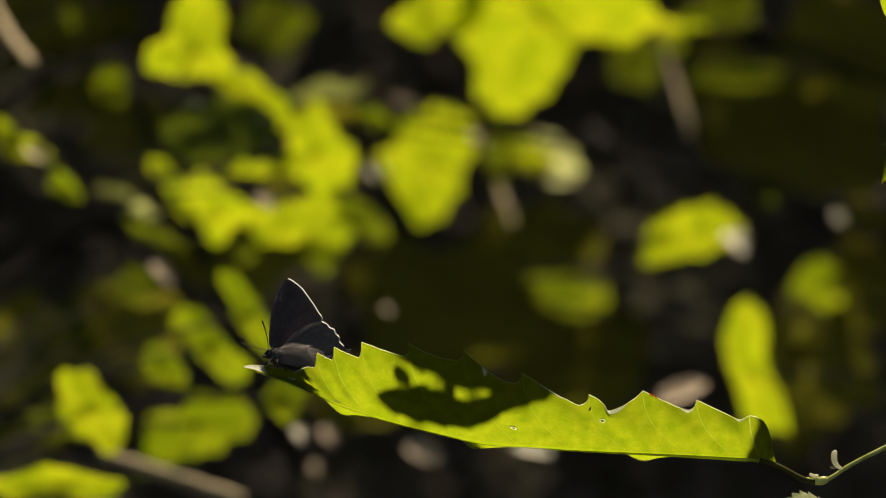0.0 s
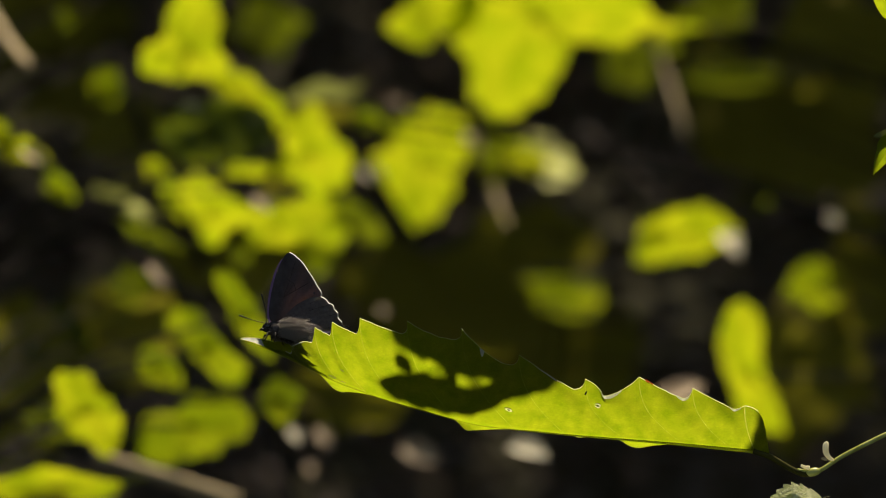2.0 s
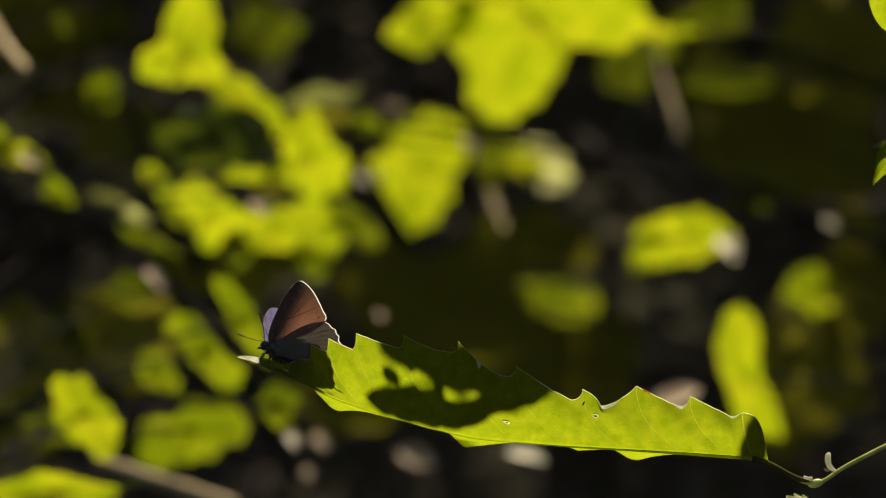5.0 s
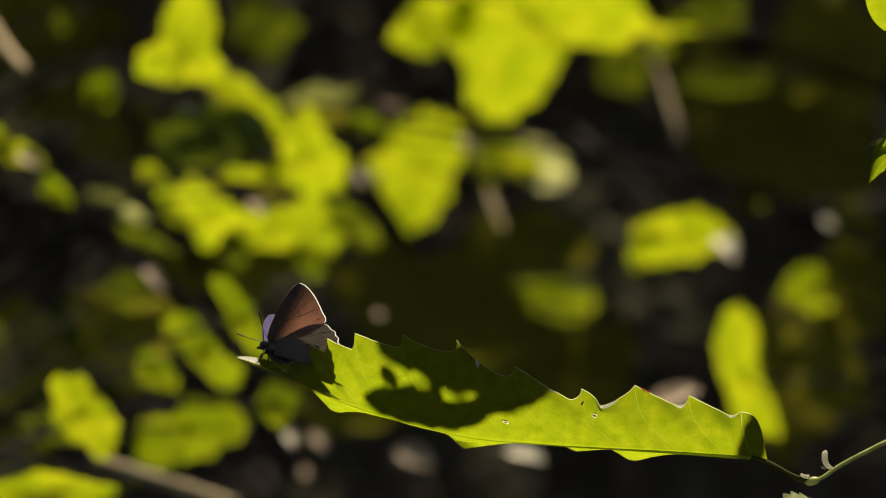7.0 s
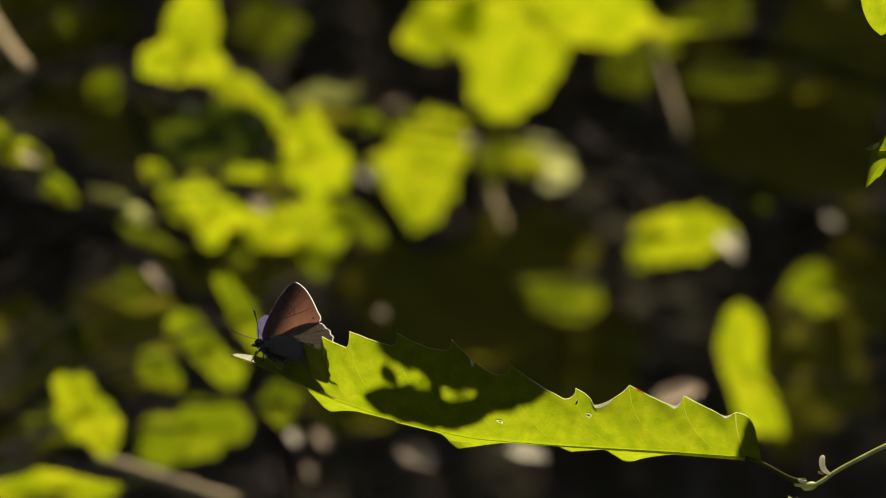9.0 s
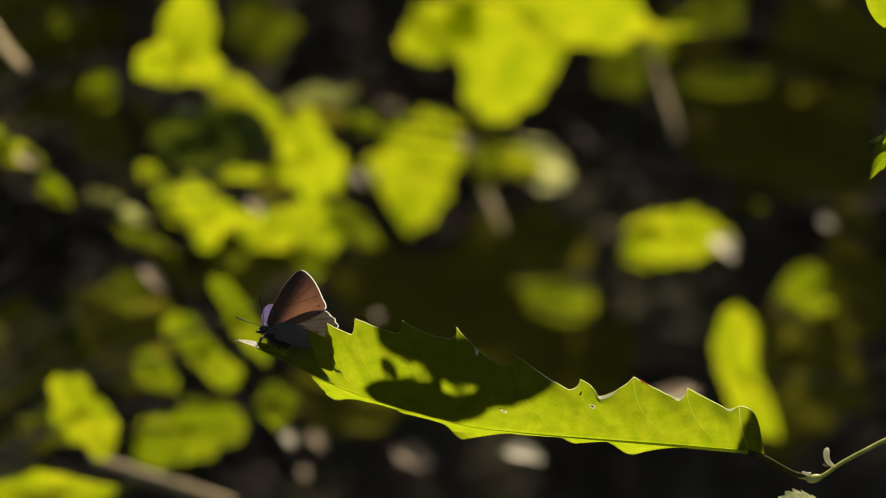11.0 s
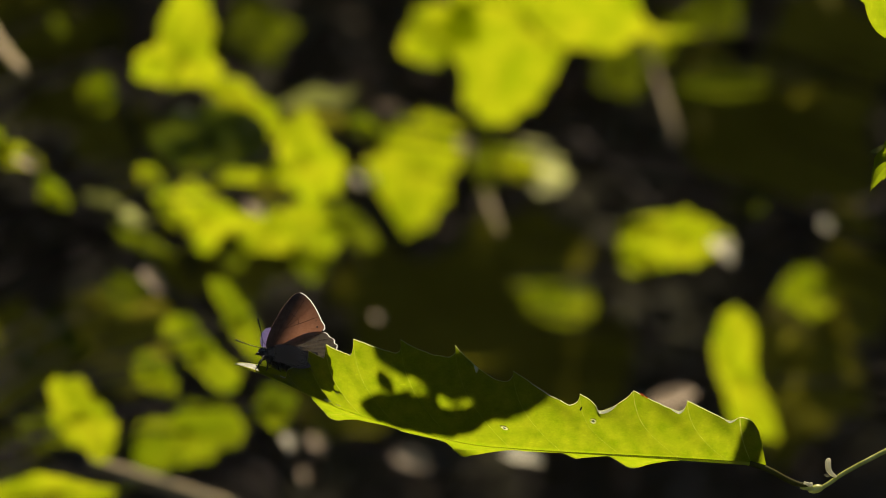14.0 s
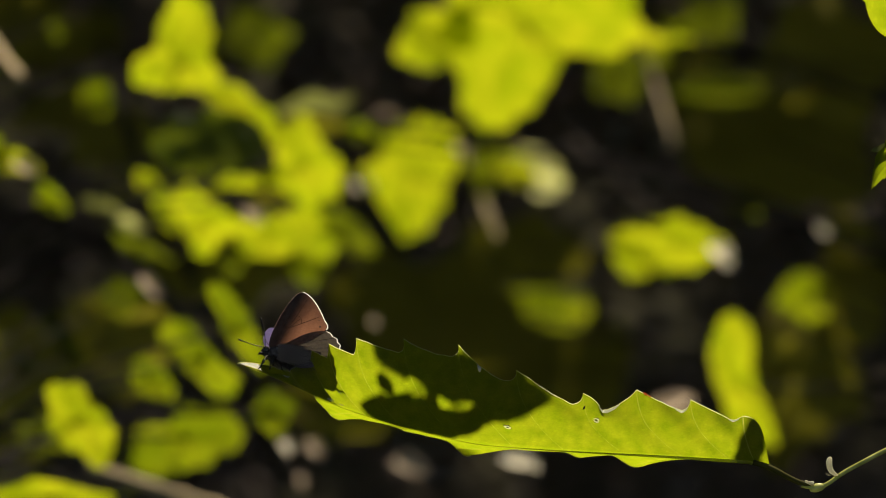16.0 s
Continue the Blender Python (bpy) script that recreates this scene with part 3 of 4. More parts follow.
def wing(name, outline, veins, fringe, side, shift, mat, upper):
    """A wing of two scaled skins on veins, in a plane through the body's axis: brown beneath, violet above."""
    loop = spline([(a, 0, b) for a, b in outline] + [(outline[0][0], 0, outline[0][1])], 6)
    hub = Vector((outline[0][0] * 0.6, 0, outline[0][1] * 0.6))

    def skin(y):
        bm = bmesh.new()
        rows = []
        for k in range(0, 9):
            t = max(k / 8, 0.02)
            row = [hub + (p - hub) * t for p in loop]
            rows.append([(p + Vector((0, y + side * (3.2 * math.sin(t * 2.2) + 0.5 * math.sin(i * 0.75) * t), 0))) * Q for i, p in enumerate(row)])
        grid(bm, rows)
        return bm

    base = shift * side
    under = part(name, skin(base + 0.45 * side), mat, butterfly, "grey-brown wing underside")
    part("upper_surface", skin(base), upper, under, "violet-blue upper wing surface")

    def on_wing(p, t, y):
        return (Vector(p) + Vector((0, y + side * 3.2 * math.sin(t * 2.2), 0))) * Q

    for v in veins:
        bm = bmesh.new()
        line = spline([(a, 0, b) for a, b in v], 5)
        tube(bm, [on_wing(p, min(1.0, 0.12 + 0.95 * p.length / 125), base + 0.3 * side) for p in line], (0.5 if name == "forewing" else 0.28) * Q, 5)
        part("wing_vein", bm, M_WINGVEIN, under)
    for a, b, size in ((-65, 75, 1.2), (-70, 62, 1.7)) if name == "forewing" else ():
        bm = bmesh.new()
        ball(bm, on_wing((a, 0, b), 0.85, base + 0.5 * side), (size * Q, 0.5 * Q, 1.5 * size * Q), 6, 10)
        part("wing_spot", bm, M_UNDER_HIND, under, "dim dark spot near the wing edge")
    bm = bmesh.new()
    first = int(fringe[0] * 6)
    edge_line = loop[first:fringe[1] * 6 + 1]
    inner = [p + Vector((0, base + 0.2 * side + side * (3.2 * math.sin(2.2) + 0.5 * math.sin((i + first) * 0.75)), 0)) for i, p in enumerate(edge_line)]
    outer = []
    for i, p in enumerate(inner):
        d = inner[min(i + 1, len(inner) - 1)] - inner[max(i - 1, 0)]
        out = Vector((-d.z, 0, d.x)).normalized()
        if out.dot(p - hub) < 0:
            out = -out
        outer.append(p + out * (1.5 + 0.6 * (i % 2)) + Vector((0, 1.4 * side, 0)))
    grid(bm, [[p * Q for p in inner], [p * Q for p in outer]])
    tube(bm, [p * Q for p in inner], 0.4 * Q, 5)
    part("fringe", bm, M_FRINGE, under, "white hairy wing fringe")
    return under


LOBE = [(-4, 0), (-22, 4), (-50, 6), (-76, 3), (-84, -6), (-80, -22), (-62, -32), (-36, -32), (-12, -20)]


def hang_out(b):
    """How far the lobe stands off the body's middle at a height."""
    return 14 - 0.012 * (b + 14) ** 2


def lobe_skin(off, side):
    loop = spline([(a, 0, b) for a, b in LOBE] + [(LOBE[0][0], 0, LOBE[0][1])], 5)
    hub = Vector((-42, 0, -8))
    bm = bmesh.new()
    rows = []
    for k in range(0, 9):
        ring = [hub + (p - hub) * max(k / 8, 0.02) for p in loop]
        rows.append([Vector((p.x + 2.8, side * (hang_out(p.z) + off + 0.6 * math.sin(0.35 * p.x)), p.z + 36)) * Q for p in ring])
    grid(bm, rows)
    return bm


WINGS = []
for side in (1, -1):
    WINGS.append((wing("forewing", FORE, FORE_VEINS, (6, 10), side, 0.4, M_UNDER, M_UPPER), side, 0.0))
    hw = wing("hindwing", HIND, HIND_VEINS, (3.5, 10), side, 2.2, M_UNDER_HIND, M_UPPER_HIND)
    bm = bmesh.new()
    tube(bm, [Vector((a, side * 4.6, b)) * Q for a, b in ((-121, 8), (-127, 6), (-134, 7), (-140, 6))], [1.2 * Q, 1 * Q, 0.9 * Q, 0.5 * Q], 5)
    part("tail", bm, M_DARK, hw, "short dark wing tail")
    WINGS.append((hw, side, 2.0))
    lobe = part("hindwing_lobe", lobe_skin(0.45, side), M_UNDER_HIND, butterfly, "inner lobe of the hindwing draped over the abdomen")
    part("upper_surface", lobe_skin(0.0, side), M_UPPER_HIND, lobe, "violet-blue upper wing surface")
    bm = bmesh.new()
    rnd = random.Random(20 + side)
    for k in range(1150):
        a, b = rnd.triangular(-50, 0, -8), rnd.uniform(-27, 4)
        d = Vector((-rnd.uniform(12, 26), side * rnd.uniform(1, 6), rnd.uniform(-2, 10) + 0.2 * b))
        p = Vector((a + 2.8, side * (1.8 + hang_out(b) + rnd.uniform(0, 2)), b + 36))
        tube(bm, [p * Q, (p + d * 0.5 + Vector((0, side * 1.2, 0))) * Q, (p + d) * Q], [0.26 * Q, 0.24 * Q, 0.08 * Q], 3, False)
    part("hair", bm, M_HAIR, lobe, "pale grey hairs at the wing base")

# ---- the shrubs behind, out of focus ----
GAPS = []


def sun_spot(p, r):
    """Notes a sun gap for the added canopy: where p's ray passes at canopy height, 1.5 m."""
    k = (1.5 - p[2]) / SUN.z
    GAPS.append((p[0] + SUN.x * k, p[1] + SUN.y * k, r))


for x in range(-108, 20, 8):
    sun_spot((0.0722 + x * MM, 0, 1.165), 0.017)
for x, z in ((0.066, 1.151), (0.073, 1.153), (0.08, 1.158), (0.088, 1.163), (0.097, 1.168)):
    sun_spot((x, 0, z), 0.014)
sun_spot((0.082, 0, 1.2), 0.02)
sun_spot((0.085, 0, 1.24), 0.02)
sun_spot((0.095, 0.01, 1.245), 0.02)
sun_spot((0.088, 0.01, 1.217), 0.034)
sun_spot((0.084, 0.006, 1.213), 0.03)
for z in (1.24, 1.252, 1.264):
    sun_spot((0.088, 0.006, z), 0.028)
SEED = [10]


def hang_leaf(shrub, base, length, width, angle, tilt, mat=None, lit=True, label=""):
    SEED[0] += 1
    rnd = random.Random(SEED[0])
    ob = part("leaf", blade_mesh(length, width, rnd.uniform(0.05, 0.3), rnd.uniform(0.0, 0.06), 0, SEED[0], 1.15), mat or M_LEAF, shrub, label)
    m = pose(*base, 90 + tilt, 0, 0) @ pose(0, 0, 0, 0, 0, angle)
    ob.matrix_basis = Matrix.Translation(-shrub.location) @ m
    if lit:
        for t in (0.1, 0.35, 0.6, 0.9):
            p = m @ Vector((length * t, 0, 0))
            sun_spot(p, 0.34 * width * (1.1 - abs(t - 0.5)))
    shrub["bases"] = list(shrub.get("bases", [])) + [*base]
    return ob


def lobed_leaf(shrub, centre, unit, radii, tilt, mat=None, lit=True, label=""):
    """A broad lobed leaf: radii at even angles round its middle, in units."""
    n = len(radii)
    SEED[0] += 1
    seed = SEED[0] * 1.37
    bm = bmesh.new()
    rows = []
    count = 72
    for k in range(0, 8):
        t = max(k / 7, 0.03)
        row = []
        for i in range(count):
            a = i / count * n
            j = int(a)
            g = a - j
            p0, p1, p2, p3 = (radii[(j + d) % n] for d in (-1, 0, 1, 2))
            r = 0.5 * (2 * p1 + (p2 - p0) * g + (2 * p0 - 5 * p1 + 4 * p2 - p3) * g * g + (3 * p1 - p0 - 3 * p2 + p3) * g ** 3)
            th = 2 * math.pi * i / count
            c, s = math.cos(th), math.sin(th)
            r *= 1 + t * (0.16 * noise.noise((2.2 * c, 2.2 * s, seed)) + 0.17 * noise.noise((6 * c, 6 * s, seed + 5)))
            wave = 0.22 * noise.noise((1.6 * c * t, 1.6 * s * t, seed + 9)) + 0.05 * t * math.sin(2 * th + 1)
            row.append((unit * r * t * c, unit * r * t * s / math.cos(radians(tilt)), wave * unit * r * t))
        rows.append(row)
    grid(bm, rows, True)
    for i in range(0, n, 2):
        th = 2 * math.pi * i / n
        e = 0.9 * unit * radii[i]
        tube(bm, [(0, 0, 0), (0.5 * e * math.cos(th), 0.5 * e * math.sin(th) / math.cos(radians(tilt)), -0.001), (e * math.cos(th), e * math.sin(th) / math.cos(radians(tilt)), 0)], [0.0004, 0.0003, 0.0001], 5)
    ob = part("leaf", bm, mat or M_LEAF, shrub, label)
    m = pose(*centre, 90 + tilt, 0, 0)
    ob.matrix_basis = Matrix.Translation(-shrub.location) @ m
    for i in range(n if lit else 0):
        th = 2 * math.pi * i / n
        for t in (0.45, 0.85):
            sun_spot(m @ Vector((t * unit * radii[i] * math.cos(th), t * unit * radii[i] * math.sin(th) / math.cos(radians(tilt)), 0)), 0.2 * unit * radii[i])
    shrub["bases"] = list(shrub.get("bases", [])) + [*centre]
    return ob


def shrub_at(x, y, label):
    return thing("shrub", (x, y, ground_height(x, y)), label, "shrub", "shrubs of the thicket")


def stems(shrub, radius=0.005):
    """The main stem from the ground and a thin twig to every leaf."""
    o = shrub.location
    pts = np.array(list(shrub["bases"])).reshape(-1, 3)
    del shrub["bases"]
    path = spline([(0, 0, -0.02), (0.02, 0.02, 0.4), (0.01, 0.03, 0.9 - o.z), (0.03, 0.02, 1.3 - o.z), (0.02, 0.05, 1.62 - o.z)], 6)
    bm = bmesh.new()
    tube(bm, path, [radius * (1 - 0.026 * k) for k in range(len(path))], 8)
    part("stem", bm, M_STEM, shrub, "thin dark stem")
    for b in pts:
        b = Vector([float(v) for v in b]) - o
        at = min(path, key=lambda p: (p - b).length + 0.6 * abs(p.z - b.z + 0.06))
        bm = bmesh.new()
        mid = (at + b) / 2 + Vector((0, 0.02, 0.015))
        tube(bm, spline([at, mid, b], 4), [0.0012 - 0.00008 * k for k in range(9)], 5)
        part("twig", bm, M_STEM, shrub)


high = shrub_at(0.23, 0.95, "shrub with large sunlit yellow-green leaves hanging down")
lobed_leaf(high, (0.0382, 0.8, 1.2891), 0.000217, (196, 206, 195, 190, 190, 160, 158, 138, 174, 156, 104, 84), 48, None, True, "broad lobed sunlit leaf")
hang_leaf(high, (0.0702, 0.84, 1.2927), 0.0373, 0.0089, -15.4, 44)
lobed_leaf(high, (-0.0057, 0.96, 1.2360), 0.000239, (72, 92, 112, 100, 84, 70, 104, 84, 92, 118, 80, 66), 46, None, True, "broad lobed sunlit leaf")
swaying = hang_leaf(high, (0.0163, 0.78, 1.2976), 0.0426, 0.0269, -151.7, 48)
hang_leaf(high, (0.0303, 1.05, 1.2491), 0.0236, 0.0150, -31.8, 25)
hang_leaf(high, (0.0372, 1.08, 1.2517), 0.0359, 0.0199, -43.6, 30, M_PALE, True, "pale shiny leaf")
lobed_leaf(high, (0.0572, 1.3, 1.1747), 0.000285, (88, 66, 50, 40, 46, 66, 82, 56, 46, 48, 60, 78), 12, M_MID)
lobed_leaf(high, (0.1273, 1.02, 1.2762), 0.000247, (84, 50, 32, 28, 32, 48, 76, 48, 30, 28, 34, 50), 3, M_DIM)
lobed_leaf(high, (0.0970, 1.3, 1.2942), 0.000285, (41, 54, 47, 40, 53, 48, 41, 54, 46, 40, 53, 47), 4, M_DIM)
hang_leaf(high, (-0.0323, 0.75, 1.2519), 0.0147, 0.0088, -24.3, 14, M_MID, False)
hang_leaf(high, (-0.0557, 0.7, 1.2555), 0.0298, 0.0085, 9.0, 46, M_GREYLEAF, True, "dull grey-green leaf")
hang_leaf(high, (-0.0583, 0.8, 1.2512), 0.0293, 0.0134, 0.0, -14, M_SHADE, False, "shaded olive-green leaf")
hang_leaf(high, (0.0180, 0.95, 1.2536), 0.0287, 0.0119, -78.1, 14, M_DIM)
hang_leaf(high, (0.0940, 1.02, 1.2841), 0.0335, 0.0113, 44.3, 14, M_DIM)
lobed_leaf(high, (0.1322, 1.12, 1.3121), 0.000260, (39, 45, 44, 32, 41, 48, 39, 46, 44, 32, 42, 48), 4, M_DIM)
# unseen leaf added overhead to block a stray patch of sun
lobed_leaf(high, (0.212, 1.27, 1.42), 0.000285, (150, 120, 100, 110, 140, 120, 150, 120, 100, 110, 140, 120), 50, M_DEEPSHADE, False, "broad dark green leaf in the shade")
lobed_leaf(high, (0.1670, 1.2, 1.2572), 0.000271, (163, 152, 161, 118, 130, 188, 162, 153, 160, 117, 131, 188), -14, M_SHADE, False, "shaded olive-green leaf")
lobed_leaf(high, (0.1795, 1.05, 1.2905), 0.000251, (128, 128, 94, 117, 123, 99, 128, 128, 94, 118, 122, 99), -14, M_SHADE, False, "shaded olive-green leaf")
lobed_leaf(high, (0.1231, 1.15, 1.3007), 0.000264, (68, 81, 80, 59, 76, 85, 67, 81, 80, 59, 76, 85), -14, M_SHADE, False, "shaded olive-green leaf")
lobed_leaf(high, (0.0039, 1.0, 1.1759), 0.000244, (163, 141, 139, 99, 112, 175, 162, 142, 139, 99, 113, 175), -14, M_SHADE, False, "shaded olive-green leaf")
lobed_leaf(high, (0.0582, 1.1, 1.1488), 0.000257, (129, 142, 98, 78, 112, 124, 130, 142, 98, 78, 112, 124), -14, M_SHADE, False, "shaded olive-green leaf")
lobed_leaf(high, (0.0465, 1.15, 1.2055), 0.000264, (112, 74, 74, 61, 56, 98, 112, 74, 75, 61, 57, 99), -14, M_SHADE, False, "shaded olive-green leaf")
lobed_leaf(high, (-0.0216, 1.1, 1.1848), 0.000257, (104, 77, 80, 92, 72, 85, 104, 76, 80, 92, 72, 85), -14, M_SHADE, False, "shaded olive-green leaf")
lobed_leaf(high, (-0.0065, 1.2, 1.1461), 0.000271, (128, 99, 56, 64, 73, 76, 128, 99, 56, 64, 72, 76), -14, M_SHADE, False, "shaded olive-green leaf")
stems(high)

middle = shrub_at(-0.21, 0.72, "shrub with overlapping leaves, some sunlit and some in shade")
lobed_leaf(middle, (-0.0835, 0.6, 1.2670), 0.000190, (56, 62, 96, 128, 74, 52, 88, 90, 58, 46, 58, 78), 32, None, True, "ragged sunlit leaf")
hang_leaf(middle, (-0.0793, 0.62, 1.2633), 0.0491, 0.0135, -48.8, 44)
lobed_leaf(middle, (-0.0730, 0.56, 1.2393), 0.000184, (112, 94, 66, 58, 60, 82, 108, 94, 64, 58, 62, 86), -9, M_DEEPSHADE, False, "broad dark green leaf in the shade")
lobed_leaf(middle, (-0.1303, 1.0, 1.2466), 0.000244, (104, 77, 80, 92, 72, 85, 104, 76, 80, 92, 72, 85), -14, M_SHADE, False, "shaded olive-green leaf")
lobed_leaf(middle, (-0.0443, 0.66, 1.2342), 0.000198, (66, 54, 56, 72, 62, 52, 50, 66, 58, 76, 88, 74), 46, None, True, "ragged sunlit leaf")
hang_leaf(middle, (-0.0749, 0.64, 1.2260), 0.0261, 0.0070, 13.2, 44)
hang_leaf(middle, (-0.0847, 0.64, 1.2314), 0.0122, 0.0066, 22.1, 40)
hang_leaf(middle, (-0.0567, 0.5, 1.2189), 0.0131, 0.0039, 6.4, -14, M_SHADE, False)
lobed_leaf(middle, (-0.0802, 0.68, 1.2146), 0.000201, (72, 44, 36, 48, 70, 62, 42, 40, 48, 62, 44, 52), 46, None, True, "ragged sunlit leaf")
lobed_leaf(middle, (-0.0573, 0.7, 1.2083), 0.000203, (42, 56, 54, 44, 46, 46, 54, 50, 38, 36, 40, 38), 48, None, True, "ragged sunlit leaf")
hang_leaf(middle, (-0.0513, 0.72, 1.2198), 0.0164, 0.0103, -35.1, 40)
hang_leaf(middle, (-0.0427, 0.76, 1.2214), 0.0330, 0.0178, -95.1, 20, M_MID)
hang_leaf(middle, (-0.0394, 0.78, 1.2195), 0.0265, 0.0128, -43.4, 20, M_DIM)
hang_leaf(middle, (-0.1033, 0.66, 1.2315), 0.0096, 0.0071, -27.4, 36)
hang_leaf(middle, (-0.0971, 0.68, 1.2283), 0.0226, 0.0076, -74.5, 32, M_MID)
hang_leaf(middle, (-0.0780, 0.76, 1.2023), 0.0106, 0.0072, -42.6, 20, M_DIM)
hang_leaf(middle, (-0.1231, 0.68, 1.2239), 0.0286, 0.0064, -36.3, 34, M_GREYLEAF)
hang_leaf(middle, (-0.1146, 0.7, 1.2114), 0.0265, 0.0057, -28.0, 30, M_DIM)
# a sun glint, made as a small pale leaf
hang_leaf(middle, (-0.1114, 0.67, 1.2181), 0.0112, 0.0044, -40.4, 40, M_PALE)
hang_leaf(middle, (-0.1358, 0.64, 1.2279), 0.0154, 0.0078, -46.8, 20, M_MID)
hang_leaf(middle, (-0.1391, 0.9, 1.2740), 0.0161, 0.0129, -62.8, 4, M_MID)
lobed_leaf(middle, (-0.0839, 1.25, 1.3108), 0.000278, (62, 48, 50, 60, 58, 46, 60, 50, 46, 54, 60, 50), -2, M_DIM)
lobed_leaf(middle, (-0.1827, 1.2, 1.2897), 0.000271, (129, 155, 117, 95, 133, 136, 130, 155, 116, 95, 134, 135), -14, M_SHADE, False, "shaded olive-green leaf")
lobed_leaf(middle, (-0.1913, 1.15, 1.3113), 0.000264, (112, 80, 86, 71, 65, 106, 112, 80, 86, 71, 65, 106), -14, M_SHADE, False, "shaded olive-green leaf")
lobed_leaf(middle, (-0.0768, 0.8, 1.1980), 0.000217, (128, 108, 64, 75, 84, 83, 128, 107, 64, 75, 83, 83), -14, M_SHADE, False, "shaded olive-green leaf")
hang_leaf(middle, (-0.1451, 0.8, 1.2924), 0.0085, 0.0048, -64.4, 10, M_DIM)
stems(middle)

low = shrub_at(-0.19, 0.42, "low shrub with narrow sunlit leaves")
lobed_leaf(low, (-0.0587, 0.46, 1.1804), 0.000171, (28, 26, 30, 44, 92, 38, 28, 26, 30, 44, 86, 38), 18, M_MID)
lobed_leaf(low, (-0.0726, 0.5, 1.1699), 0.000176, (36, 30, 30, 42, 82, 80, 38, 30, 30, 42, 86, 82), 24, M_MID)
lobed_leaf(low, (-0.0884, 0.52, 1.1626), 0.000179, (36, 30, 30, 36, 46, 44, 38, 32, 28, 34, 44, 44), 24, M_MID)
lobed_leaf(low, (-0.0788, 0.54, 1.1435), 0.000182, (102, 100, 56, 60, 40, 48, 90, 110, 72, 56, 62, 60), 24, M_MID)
lobed_leaf(low, (-0.1054, 0.45, 1.1524), 0.000169, (54, 44, 40, 62, 84, 62, 58, 50, 54, 66, 84, 70), 36, None, True, "ragged sunlit leaf")
lobed_leaf(low, (-0.1238, 0.52, 1.1456), 0.000179, (40, 39, 46, 35, 37, 49, 40, 39, 46, 34, 37, 49), 8, M_DIM)
hang_leaf(low, (-0.0917, 0.41, 1.1329), 0.0467, 0.0108, -179.5, 34)
lobed_leaf(low, (-0.0497, 0.5, 1.1535), 0.000176, (40, 38, 32, 42, 39, 31, 40, 38, 32, 42, 39, 31), 6, M_MID)
hang_leaf(low, (-0.1462, 0.55, 1.2419), 0.0242, 0.0099, -36.0, 26)
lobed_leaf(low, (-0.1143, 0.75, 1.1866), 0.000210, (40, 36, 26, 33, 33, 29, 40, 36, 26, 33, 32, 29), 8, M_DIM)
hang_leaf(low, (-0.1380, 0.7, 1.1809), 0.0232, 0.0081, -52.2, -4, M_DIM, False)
lobed_leaf(low, (-0.1613, 0.8, 1.1287), 0.000217, (58, 55, 77, 67, 59, 72, 58, 55, 77, 67, 59, 72), -14, M_SHADE, False)
hang_leaf(low, (-0.1502, 0.7, 1.1677), 0.0123, 0.0069, -41.7, -4, M_DIM, False)
lobed_leaf(low, (-0.1521, 0.75, 1.1582), 0.000210, (128, 128, 94, 117, 123, 99, 128, 128, 94, 118, 122, 99), -14, M_SHADE, False, "shaded olive-green leaf")
lobed_leaf(low, (-0.1195, 0.75, 1.1687), 0.000210, (128, 120, 80, 96, 104, 92, 128, 120, 80, 96, 104, 92), -14, M_SHADE, False, "shaded olive-green leaf")
lobed_leaf(low, (-0.0367, 0.85, 1.1421), 0.000224, (112, 74, 74, 61, 56, 98, 112, 74, 75, 61, 57, 99), -14, M_SHADE, False, "shaded olive-green leaf")
stems(low)

right = shrub_at(0.22, 0.72, "shrub with scattered sunlit leaves")
unfolding = lobed_leaf(right, (0.0967, 0.83, 1.2068), 0.000221, (94, 62, 46, 44, 54, 86, 112, 96, 60, 50, 54, 64), 45, None, True, "ragged sunlit leaf")
lobed_leaf(right, (0.1584, 0.95, 1.1848), 0.000237, (52, 44, 40, 46, 44, 46, 52, 46, 38, 44, 46, 48), 24, M_MID)
lobed_leaf(right, (0.1110, 0.7, 1.1555), 0.000203, (30, 32, 46, 118, 96, 52, 36, 34, 42, 92, 132, 58), 34, None, True, "long ragged sunlit leaf")
lobed_leaf(right, (0.1363, 0.82, 1.1563), 0.000220, (39, 53, 77, 76, 72, 57, 39, 53, 76, 76, 72, 56), -8, M_SHADE, False)
lobed_leaf(right, (0.1531, 0.8, 1.1536), 0.000217, (55, 60, 52, 70, 67, 46, 55, 60, 52, 71, 67, 46), -8, M_SHADE, False)
lobed_leaf(right, (0.1556, 0.95, 1.1528), 0.000237, (112, 100, 153, 153, 116, 132, 112, 100, 154, 152, 116, 132), -14, M_SHADE, False, "shaded olive-green leaf")
lobed_leaf(right, (0.1793, 0.95, 1.1931), 0.000237, (78, 79, 80, 122, 98, 64, 78, 79, 80, 123, 97, 64), -14, M_SHADE, False, "shaded olive-green leaf")
lobed_leaf(right, (0.1299, 0.85, 1.2186), 0.000224, (8, 7, 9, 8, 7, 9, 8, 7, 9, 8, 7, 9), 14, M_MID)
stems(right)



